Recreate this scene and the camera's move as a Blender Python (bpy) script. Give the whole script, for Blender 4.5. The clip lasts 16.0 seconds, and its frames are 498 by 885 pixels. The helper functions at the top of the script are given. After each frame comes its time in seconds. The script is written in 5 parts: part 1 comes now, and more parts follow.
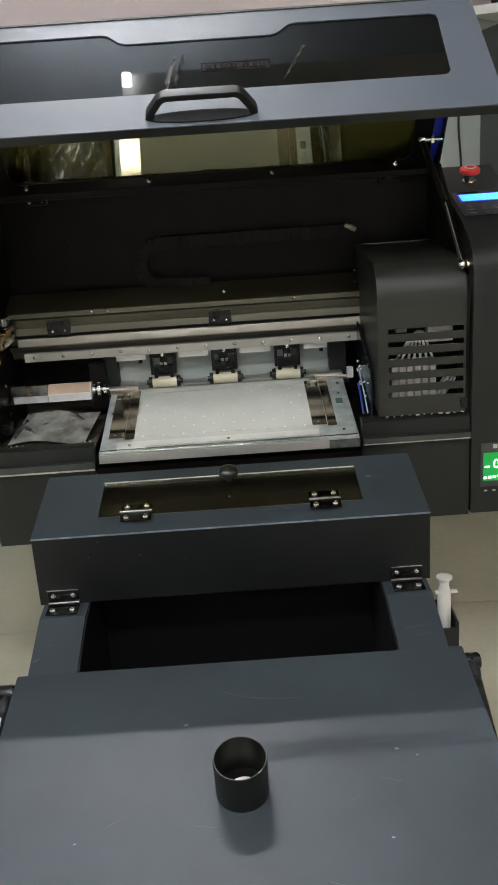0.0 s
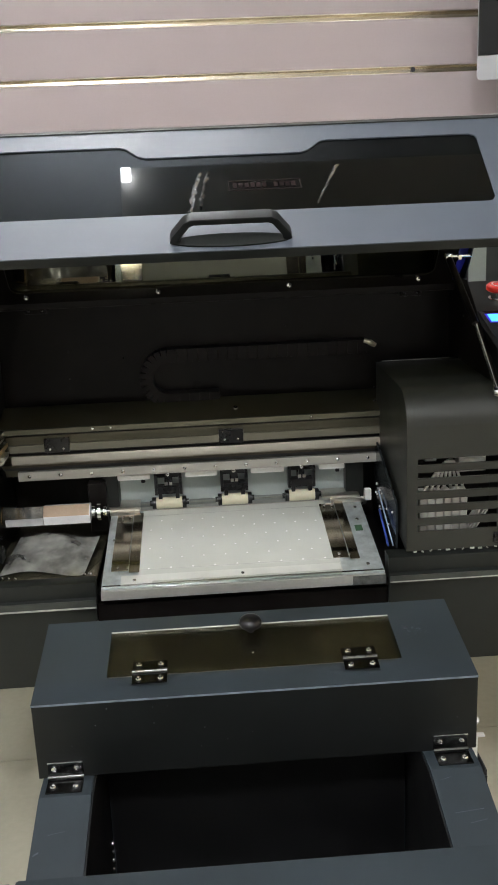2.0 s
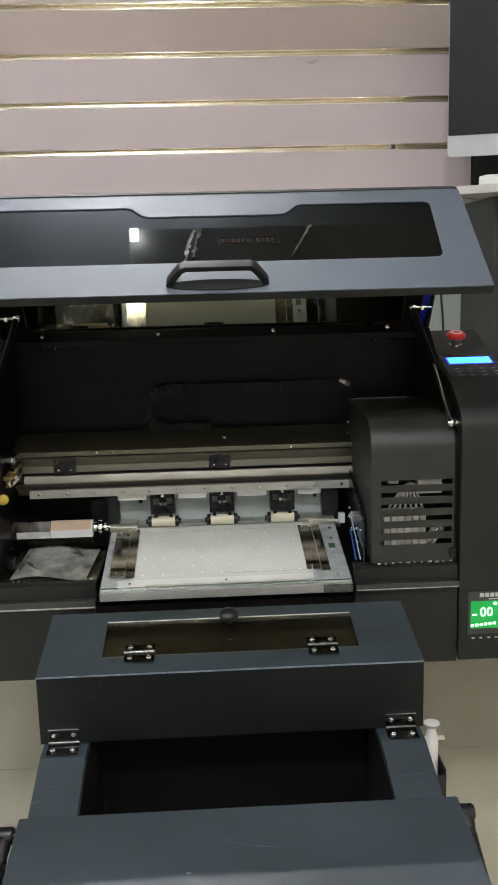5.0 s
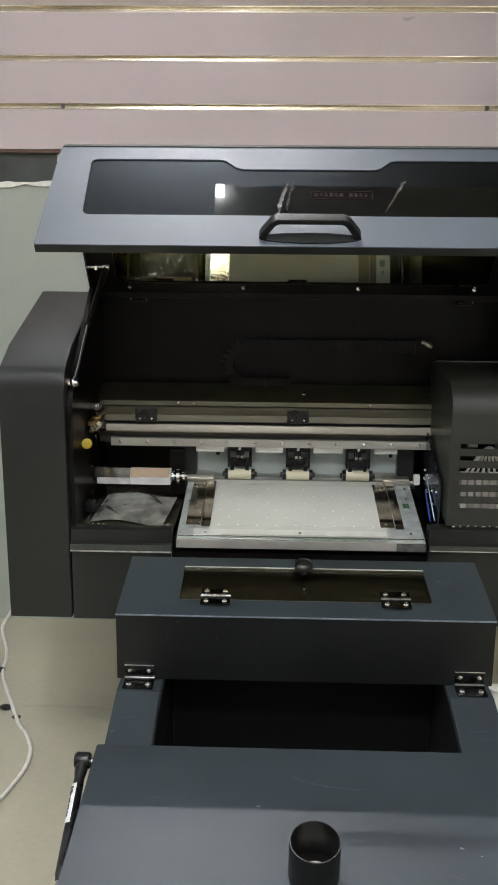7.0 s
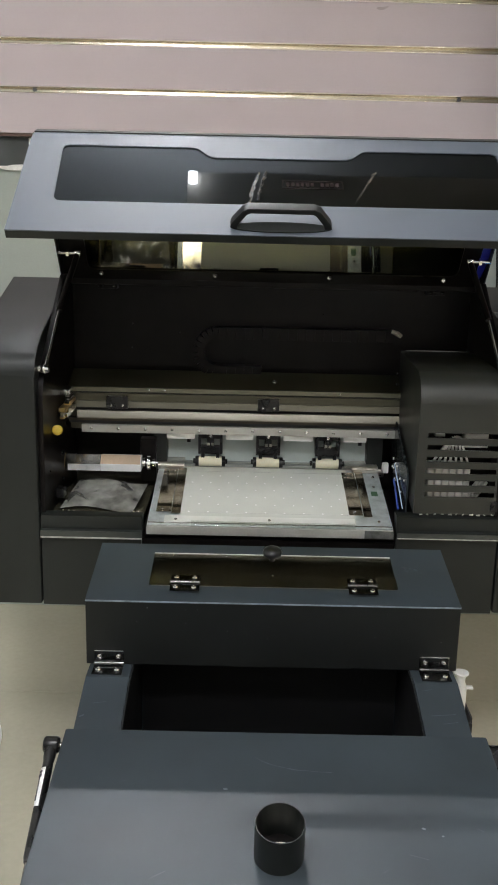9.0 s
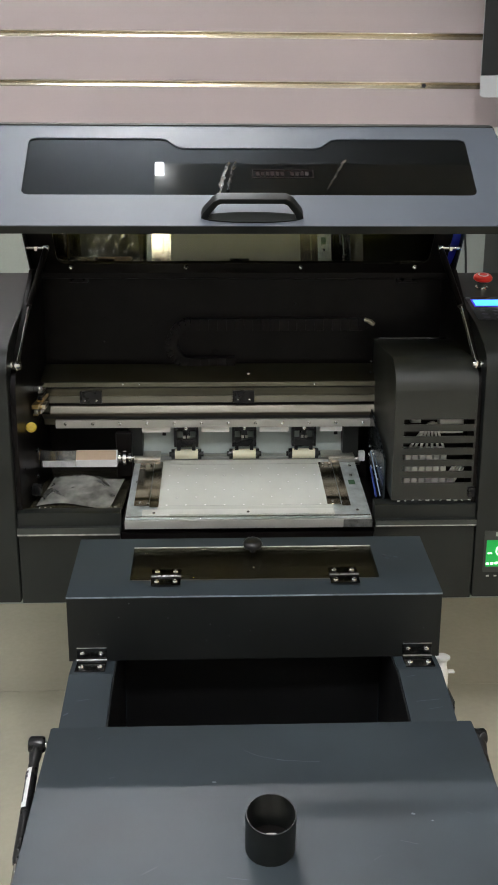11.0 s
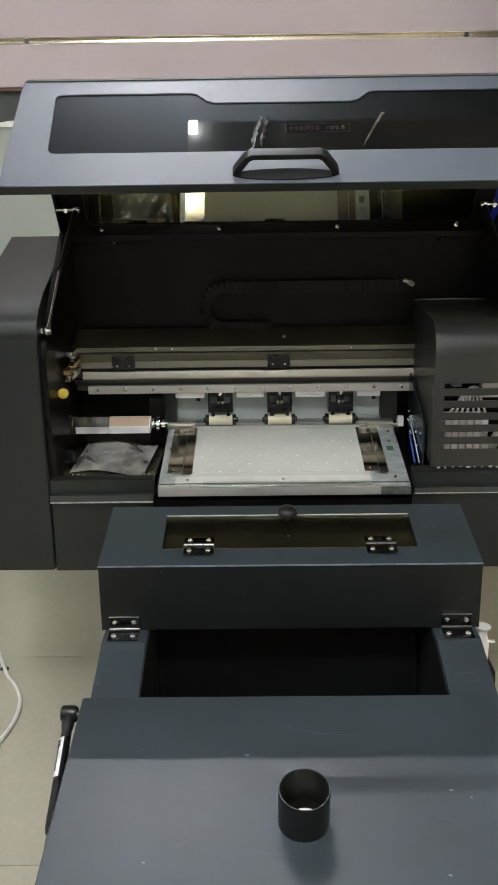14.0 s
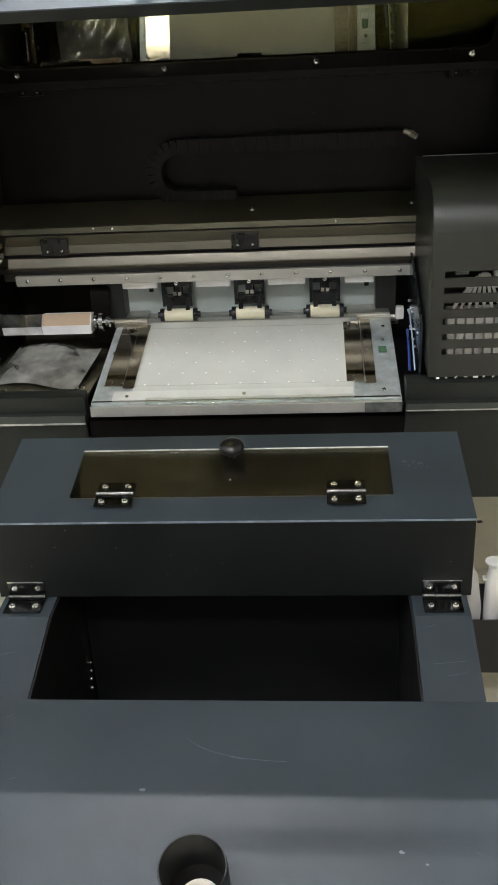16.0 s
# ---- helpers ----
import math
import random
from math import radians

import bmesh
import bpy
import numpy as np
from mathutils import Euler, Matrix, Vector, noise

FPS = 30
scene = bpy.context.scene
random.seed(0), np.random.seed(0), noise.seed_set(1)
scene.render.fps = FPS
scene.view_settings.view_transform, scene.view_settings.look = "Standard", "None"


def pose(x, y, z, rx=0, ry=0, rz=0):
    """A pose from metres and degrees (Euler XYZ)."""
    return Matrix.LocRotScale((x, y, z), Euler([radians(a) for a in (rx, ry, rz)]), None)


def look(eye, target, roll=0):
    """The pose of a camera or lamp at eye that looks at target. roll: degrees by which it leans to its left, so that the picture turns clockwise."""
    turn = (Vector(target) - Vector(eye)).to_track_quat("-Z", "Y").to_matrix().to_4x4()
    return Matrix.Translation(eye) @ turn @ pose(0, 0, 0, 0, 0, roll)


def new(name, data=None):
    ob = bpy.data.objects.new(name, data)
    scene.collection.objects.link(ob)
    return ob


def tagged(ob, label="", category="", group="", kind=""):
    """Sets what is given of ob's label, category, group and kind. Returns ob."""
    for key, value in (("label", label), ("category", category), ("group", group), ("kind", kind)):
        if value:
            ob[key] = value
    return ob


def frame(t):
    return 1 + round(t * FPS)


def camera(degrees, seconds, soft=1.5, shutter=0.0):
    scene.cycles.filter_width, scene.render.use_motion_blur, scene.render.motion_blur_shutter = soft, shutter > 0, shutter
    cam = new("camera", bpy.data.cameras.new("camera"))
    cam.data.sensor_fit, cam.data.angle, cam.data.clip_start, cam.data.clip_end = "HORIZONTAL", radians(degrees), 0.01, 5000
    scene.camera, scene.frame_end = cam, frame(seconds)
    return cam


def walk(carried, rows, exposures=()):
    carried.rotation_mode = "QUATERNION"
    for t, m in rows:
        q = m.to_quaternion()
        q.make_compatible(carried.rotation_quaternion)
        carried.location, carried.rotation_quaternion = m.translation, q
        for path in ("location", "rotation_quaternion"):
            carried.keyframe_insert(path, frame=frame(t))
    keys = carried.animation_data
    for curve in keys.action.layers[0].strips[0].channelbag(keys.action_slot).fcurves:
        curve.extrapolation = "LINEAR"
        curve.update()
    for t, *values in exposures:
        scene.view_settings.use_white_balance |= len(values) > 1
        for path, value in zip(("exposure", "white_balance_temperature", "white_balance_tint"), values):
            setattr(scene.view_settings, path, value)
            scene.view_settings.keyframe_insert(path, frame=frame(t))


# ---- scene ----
cam = camera(30.9, 16.0, soft=1.8)
PATH = [
    (0, (0.033, -1.293, 1.431), (0.04, 0.598, 0.779), -3.9),
    (0.5, (0.0, -1.235, 1.459), (0.052, 0.659, 0.818), -3.1),
    (1, (-0.042, -1.181, 1.491), (0.079, 0.716, 0.868), -2.4),
    (1.5, (-0.082, -1.144, 1.489), (0.062, 0.757, 0.885), -2.3),
    (2, (-0.049, -1.124, 1.514), (0.042, 0.804, 0.991), -2.5),
    (2.5, (0.022, -1.104, 1.532), (0.027, 0.845, 1.081), -2.8),
    (3, (0.074, -1.099, 1.535), (0.009, 0.856, 1.117), -3.4),
    (3.2, (0.098, -1.099, 1.535), (0.027, 0.857, 1.123), -3.4),
    (5.3, (-0.028, -1.386, 1.484), (0.066, 0.577, 1.113), -1.4),
    (5.5, (-0.028, -1.391, 1.487), (0.058, 0.574, 1.123), -1.2),
    (6, (-0.036, -1.386, 1.479), (-0.028, 0.575, 1.088), -0.9),
    (6.5, (-0.053, -1.383, 1.47), (-0.094, 0.57, 1.041), -0.2),
    (7, (-0.056, -1.383, 1.467), (-0.111, 0.564, 1.013), 0.5),
    (7.5, (-0.059, -1.391, 1.463), (-0.117, 0.551, 0.989), 1.1),
    (8, (-0.059, -1.39, 1.465), (-0.099, 0.548, 0.974), 1.7),
    (8.5, (-0.054, -1.39, 1.468), (-0.073, 0.548, 0.974), 1.8),
    (9, (-0.051, -1.394, 1.472), (-0.045, 0.547, 0.99), 1.3),
    (9.2, (-0.048, -1.392, 1.47), (-0.017, 0.55, 0.992), 1.0),
    (11.5, (-0.063, -1.385, 1.471), (0.007, 0.547, 0.961), 0.1),
    (12, (-0.063, -1.379, 1.47), (-0.006, 0.55, 0.946), -0.3),
    (12.5, (-0.066, -1.375, 1.464), (-0.024, 0.549, 0.919), -0.2),
    (13, (-0.07, -1.38, 1.461), (-0.051, 0.543, 0.913), -0.2),
    (13.5, (-0.071, -1.387, 1.468), (-0.069, 0.539, 0.93), -0.1),
    (14, (-0.05, -1.348, 1.463), (-0.07, 0.568, 0.887), -0.8),
    (14.5, (0.014, -1.243, 1.463), (-0.086, 0.655, 0.84), -1.9),
    (15, (0.127, -1.143, 1.45), (-0.034, 0.722, 0.745), -3.3),
    (15.5, (0.148, -1.064, 1.45), (0.032, 0.77, 0.659), -3.3),
    (16, (0.119, -0.981, 1.44), (-0.035, 0.81, 0.564), -3.1),
]
walk(cam, [(t, look(eye, target, roll)) for t, eye, target, roll in PATH], [(0, -0.10), (1, 0.04), (3, 0.06), (5.3, 0.02), (7, -0.05), (14.0, -0.05), (15.5, 0.08), (16, 0.10)])

# ---- world and light ----
def set_world():
    w = bpy.data.worlds.new("world")
    w.use_nodes = True
    bg = w.node_tree.nodes["Background"]
    bg.inputs[0].default_value = (0.9, 0.95, 1.0, 1)
    bg.inputs[1].default_value = 0.02
    scene.world = w


set_world()
scene.view_settings.exposure = 0.0


# ceiling tubes: place, length along y, glow
LAMPS = [((-0.229, 0.644, 2.62), 0.034, 45.0), ((-0.14, -2.15, 3.33), 0.40, 1650.0)]
# four side tubes, unseen, added as general fill
LAMPS += [((-1.6, -0.75, 2.62), 1.2, 28.0), ((-1.6, -2.5, 2.62), 1.2, 28.0), ((1.2, -0.75, 2.62), 1.2, 20.0), ((1.2, -2.5, 2.62), 1.2, 46.0)]
WALL_LAMP = ((-0.36, 1.365, 3.28), 0.80, 1650.0)
CEILING_PANEL = ((-0.56, -1.13), 0.24, 45.0)


# ---- materials ----
def material(name, color, rough=0.5, metal=0.0, vary=0.15, scale=30.0, bump=0.0, fine=400.0, spec=0.5, coat=0.0, tint=None, random_piece=0.0):
    """Principled surface with two scales of colour variation, roughness wear and fine relief."""
    m = bpy.data.materials.new(name)
    m.use_nodes = True
    t = m.node_tree
    n, l = t.nodes, t.links
    b = n["Principled BSDF"]
    b.inputs["Metallic"].default_value = metal
    b.inputs["Specular IOR Level"].default_value = spec
    b.inputs["Coat Weight"].default_value = coat
    co = n.new("ShaderNodeTexCoord")
    big, small = n.new("ShaderNodeTexNoise"), n.new("ShaderNodeTexNoise")
    big.inputs["Scale"].default_value, small.inputs["Scale"].default_value = scale, fine
    big.inputs["Detail"].default_value = 4
    for k in (big, small):
        l.new(co.outputs["Object"], k.inputs["Vector"])
    mix = n.new("ShaderNodeMix")
    mix.data_type = "RGBA"
    other = tint or [min(1, c * (1 + 2.2 * vary)) for c in color]
    mix.inputs["A"].default_value = (*[c * (1 - vary) for c in color], 1)
    mix.inputs["B"].default_value = (*other, 1)
    add = n.new("ShaderNodeMath")
    add.operation = "MULTIPLY_ADD"
    l.new(small.outputs["Fac"], add.inputs[0])
    add.inputs[1].default_value = 0.35
    l.new(big.outputs["Fac"], add.inputs[2])
    ramp = n.new("ShaderNodeMapRange")
    ramp.inputs["From Min"].default_value, ramp.inputs["From Max"].default_value = 0.4, 0.95
    l.new(add.outputs[0], ramp.inputs["Value"])
    l.new(ramp.outputs["Result"], mix.inputs["Factor"])
    color_out = mix.outputs["Result"]
    if random_piece:
        info = n.new("ShaderNodeObjectInfo")
        hsv = n.new("ShaderNodeHueSaturation")
        mr = n.new("ShaderNodeMapRange")
        mr.inputs["To Min"].default_value, mr.inputs["To Max"].default_value = 1 - random_piece, 1 + random_piece
        l.new(info.outputs["Random"], mr.inputs["Value"])
        l.new(mr.outputs["Result"], hsv.inputs["Value"])
        l.new(color_out, hsv.inputs["Color"])
        color_out = hsv.outputs["Color"]
    l.new(color_out, b.inputs["Base Color"])
    rr = n.new("ShaderNodeMapRange")
    rr.inputs["To Min"].default_value, rr.inputs["To Max"].default_value = max(0.02, rough * 0.8), min(1, rough * 1.2)
    l.new(big.outputs["Fac"], rr.inputs["Value"])
    l.new(rr.outputs["Result"], b.inputs["Roughness"])
    if bump:
        bn = n.new("ShaderNodeBump")
        bn.inputs["Strength"].default_value, bn.inputs["Distance"].default_value = bump, 0.001
        l.new(small.outputs["Fac"], bn.inputs["Height"])
        l.new(bn.outputs["Normal"], b.inputs["Normal"])
    return m


def glow(name, color, strength):
    m = bpy.data.materials.new(name)
    m.use_nodes = True
    b = m.node_tree.nodes["Principled BSDF"]
    b.inputs["Base Color"].default_value = (*color, 1)
    b.inputs["Emission Color"].default_value = (*color, 1)
    b.inputs["Emission Strength"].default_value = strength
    return m


def smoked(name, through_color, gloss, rough=0.01, sheen=(1, 1, 1), haze=0.0):
    """Smoked acrylic: tinted see-through with a mirror sheen; haze adds the wide sheen of fine scratches."""
    m = bpy.data.materials.new(name)
    m.use_nodes = True
    t = m.node_tree
    n, l = t.nodes, t.links
    n.remove(n["Principled BSDF"])
    tr, gl, mx = n.new("ShaderNodeBsdfTransparent"), n.new("ShaderNodeBsdfGlossy"), n.new("ShaderNodeMixShader")
    tr.inputs[0].default_value = (*through_color, 1)
    gl.inputs["Color"].default_value = (*sheen, 1)
    gl.inputs["Roughness"].default_value = rough
    fr = n.new("ShaderNodeFresnel")
    fr.inputs["IOR"].default_value = 1.5
    sc = n.new("ShaderNodeMath")
    sc.operation = "MULTIPLY"
    sc.use_clamp = True
    sc.inputs[1].default_value = gloss
    l.new(fr.outputs[0], sc.inputs[0])
    l.new(sc.outputs[0], mx.inputs[0])
    l.new(tr.outputs[0], mx.inputs[1])
    l.new(gl.outputs[0], mx.inputs[2])
    last = mx.outputs[0]
    if haze:
        wide, hm = n.new("ShaderNodeBsdfGlossy"), n.new("ShaderNodeMixShader")
        wide.inputs["Color"].default_value = (0.7, 0.85, 1.0, 1)
        wide.inputs["Roughness"].default_value = 0.22
        hm.inputs[0].default_value = haze
        l.new(last, hm.inputs[1])
        l.new(wide.outputs[0], hm.inputs[2])
        last = hm.outputs[0]
    l.new(last, n["Material Output"].inputs["Surface"])
    return m


def brushed(name, color, rough=0.28, axis=0, vary=0.35, stretch=400.0):
    """Metal with drawn streaks along one axis."""
    m = bpy.data.materials.new(name)
    m.use_nodes = True
    t = m.node_tree
    n, l = t.nodes, t.links
    b = n["Principled BSDF"]
    b.inputs["Metallic"].default_value = 1.0
    co, mp, nz = n.new("ShaderNodeTexCoord"), n.new("ShaderNodeMapping"), n.new("ShaderNodeTexNoise")
    sc = [stretch] * 3
    sc[axis] = 6.0
    mp.inputs["Scale"].default_value = sc
    nz.inputs["Scale"].default_value, nz.inputs["Detail"].default_value = 1.0, 3
    l.new(co.outputs["Object"], mp.inputs["Vector"])
    l.new(mp.outputs["Vector"], nz.inputs["Vector"])
    ramp = n.new("ShaderNodeMix")
    ramp.data_type = "RGBA"
    ramp.inputs["A"].default_value = (*[c * (1 - vary) for c in color], 1)
    ramp.inputs["B"].default_value = (*[min(1, c * (1 + vary)) for c in color], 1)
    l.new(nz.outputs["Fac"], ramp.inputs["Factor"])
    l.new(ramp.outputs["Result"], b.inputs["Base Color"])
    mr = n.new("ShaderNodeMapRange")
    mr.inputs["To Min"].default_value, mr.inputs["To Max"].default_value = rough * 0.6, rough * 1.5
    l.new(nz.outputs["Fac"], mr.inputs["Value"])
    l.new(mr.outputs["Result"], b.inputs["Roughness"])
    return m


SLATE = material("slate_powder_coat", (0.022, 0.030, 0.036), 0.52, vary=0.2, scale=7, bump=0.04, fine=900, spec=0.45)
LIDGREY = material("grey_blue_powder_coat", (0.056, 0.067, 0.085), 0.52, vary=0.08, scale=7, bump=0.04, fine=1200)
BLACKCOAT = material("black_powder_coat", (0.0088, 0.0104, 0.0094), 0.42, vary=0.2, scale=10, bump=0.06, fine=900, spec=0.38)
COVERCOAT = material("olive_black_coat", (0.0165, 0.0180, 0.0150), 0.36, vary=0.12, scale=8, bump=0.03, fine=900, spec=0.5)
# near-black that paints the shade inside the feed slot
SLOTBLACK = material("slot_shade_black", (0.0036, 0.0036, 0.0040), 0.45, vary=0.25, scale=14)
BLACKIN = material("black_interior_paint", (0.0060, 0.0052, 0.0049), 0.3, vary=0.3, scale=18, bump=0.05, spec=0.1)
PLASTIC = material("black_plastic", (0.007, 0.007, 0.0075), 0.28, vary=0.2, scale=40, spec=0.35)
# box coat with its front's shade painted in; also the handle's plain black
DEEPBLACK = material("shaded_box_and_handle_black", (0.0046, 0.0054, 0.0055), 0.45, vary=0.2, scale=10, bump=0.04, fine=900, spec=0.3)
GLOSSBLACK = material("glossy_black_plastic", (0.005, 0.005, 0.006), 0.3, vary=0.1, scale=40)
DARKNICKEL = material("dark_nickel", (0.28, 0.28, 0.27), 0.2, 1.0, vary=0.2, scale=60)
KNUCKLE = material("worn_black_nickel", (0.13, 0.13, 0.125), 0.25, 1.0, vary=0.3, scale=80)
RUBBER = material("black_rubber", (0.015, 0.015, 0.016), 0.7, vary=0.2, scale=60, bump=0.3)
CHROME = material("chrome", (0.75, 0.75, 0.74), 0.12, 1.0, vary=0.08, scale=60)
BLACKCHROME = material("black_nickel", (0.06, 0.06, 0.06), 0.16, 1.0, vary=0.2, scale=60)
STEEL = brushed("brushed_steel", (0.52, 0.50, 0.45), 0.3, 0)
SATIN = brushed("satin_steel", (0.50, 0.49, 0.45), 0.6, 0, vary=0.25)
RAIL = brushed("drawn_aluminium", (0.10, 0.094, 0.071), 0.34, 0, vary=0.25)
CLIPSTEEL = brushed("spring_steel", (0.56, 0.50, 0.41), 0.14, 1, vary=0.25)
GALV = material("galvanised_plate", (0.42, 0.46, 0.46), 0.34, 0.45, vary=0.18, scale=55, bump=0.1)
FILM = material("grey_white_film_bed", (0.57, 0.585, 0.54), 0.62, vary=0.04, scale=14, fine=700, spec=0.3)
HOLE = material("white_vacuum_hole", (0.97, 0.97, 0.95), 0.5)
CLEARFILM = smoked("clear_film", (0.80, 0.81, 0.78), 0.9, 0.15)
PANE = smoked("olive_smoked_acrylic", (0.30, 0.285, 0.15), 2.8, 0.012, (1.0, 0.98, 0.78))
PANETOP = smoked("black_smoked_acrylic", (0.03, 0.033, 0.034), 0.7, 0.012, (0.9, 0.96, 1.0), 0.006)
PANEBOX = smoked("brown_smoked_acrylic", (0.58, 0.57, 0.52), 0.55, 0.012)
CREAM = material("cream_roller_rubber", (0.78, 0.76, 0.58), 0.55, vary=0.12, scale=160, tint=(0.72, 0.66, 0.48))
GREYPLATE = material("grey_green_plate", (0.40, 0.45, 0.43), 0.45, vary=0.06, scale=20)
WHITEPL = material("white_plastic", (0.78, 0.78, 0.75), 0.4, vary=0.05, scale=25)
FINS = material("white_rib_plastic", (0.70, 0.70, 0.66), 0.5, vary=0.08, scale=40)
RED = material("red_plastic", (0.62, 0.025, 0.015), 0.3, vary=0.1, scale=40)
BLUE = material("blue_plastic", (0.02, 0.025, 0.34), 0.35, vary=0.1, scale=40)
YELLOW = material("yellow_plastic", (0.44, 0.32, 0.035), 0.45, vary=0.1, scale=60)
BRASS = material("brass", (0.55, 0.40, 0.18), 0.3, 1.0, vary=0.2, scale=80)
GREEN = material("green_label", (0.05, 0.125, 0.06), 0.5)

BAG = material("milky_polythene", (0.06, 0.06, 0.052), 0.22, vary=0.6, scale=14, fine=40, tint=(0.36, 0.36, 0.33), spec=0.9, coat=0.7)
TAPE = smoked("clear_tape", (0.92, 0.93, 0.92), 6.0, 0.25)
SLAT = material("pinkish_white_board", (0.53, 0.455, 0.46), 0.7, vary=0.03, scale=1.5, bump=0.03, fine=300, spec=0.2, tint=(0.57, 0.49, 0.50), random_piece=0.02)
# same boards, browner: the shade near the top put into the colour
SHADEDSLAT = material("shaded_pinkish_board", (0.45, 0.375, 0.345), 0.7, vary=0.05, scale=1.5, bump=0.03, fine=300, spec=0.2)
GOLD = material("champagne_aluminium", (0.74, 0.66, 0.52), 0.2, 0.95, vary=0.06, scale=6)
WALLPAINT = material("grey_green_wall_paint", (0.345, 0.375, 0.335), 0.7, vary=0.07, scale=3, bump=0.15, fine=250)
PLASTER = material("torn_white_plaster", (0.75, 0.74, 0.70), 0.9, vary=0.1, scale=40, bump=0.6, fine=200)
DARKBAND = material("dark_grey_band", (0.05, 0.055, 0.053), 0.7, vary=0.25, scale=14)
CEILING = material("grey_ceiling_paint", (0.34, 0.35, 0.36), 0.85, vary=0.04, scale=4)
# beige chosen to warm the light bounced onto the right floor
WARMWALL = material("warm_bounce_wall", (0.52, 0.42, 0.30), 0.8, vary=0.06, scale=3)
# for the unseen wall piece that darkens the groove inserts' reflections
DARKWALL = material("dark_reflection_wall", (0.06, 0.055, 0.05), 0.7, vary=0.1, scale=3)
ROOMWALL = material("pale_room_wall", (0.5, 0.5, 0.48), 0.8, vary=0.06, scale=3)
TILE = material("cream_polished_tile", (0.50, 0.470, 0.365), 0.2, vary=0.07, scale=2.2, fine=60, random_piece=0.03)
GROUT = material("tan_grout", (0.33, 0.29, 0.22), 0.9, vary=0.2, scale=50)
SILVER = material("silver_aluminium", (0.46, 0.47, 0.49), 0.5, 0.3, vary=0.03, scale=30)
SCREEN = material("dark_screen_glass", (0.010, 0.010, 0.011), 0.09, vary=0.1, scale=5, spec=0.3)
SHELFTOP = material("pale_grey_laminate", (0.50, 0.49, 0.47), 0.5, vary=0.08, scale=15)
CABINET = material("black_laminate", (0.02, 0.02, 0.021), 0.35, vary=0.2, scale=10)
CORD = material("white_cord", (0.75, 0.73, 0.68), 0.5, vary=0.08, scale=40)
BLACKCORD = material("black_cord", (0.012, 0.012, 0.012), 0.5, vary=0.1, scale=40)
LABEL = material("white_label", (0.66, 0.66, 0.66), 0.45)
INKMARK = material("dark_print", (0.03, 0.03, 0.04), 0.6)
PALEMARK = material("pale_print", (0.42, 0.42, 0.40), 0.6)
KEYMARK = material("dim_key_print", (0.10, 0.09, 0.13), 0.6)
MAROON = material("dull_red_print", (0.011, 0.006, 0.006), 0.8, spec=0.05)
LCD = glow("blue_white_lcd", (0.08, 0.50, 1.0), 1.7)
LCDRIM = glow("violet_blue_backlight", (0.05, 0.02, 0.6), 0.6)
LEDGREEN = glow("green_led_panel", (0.004, 0.30, 0.05), 0.5)
LEDWHITE = glow("pale_green_led_digit", (0.60, 1.0, 0.62), 2.4)
LEDAMBER = glow("amber_led", (1.0, 0.35, 0.02), 2.5)


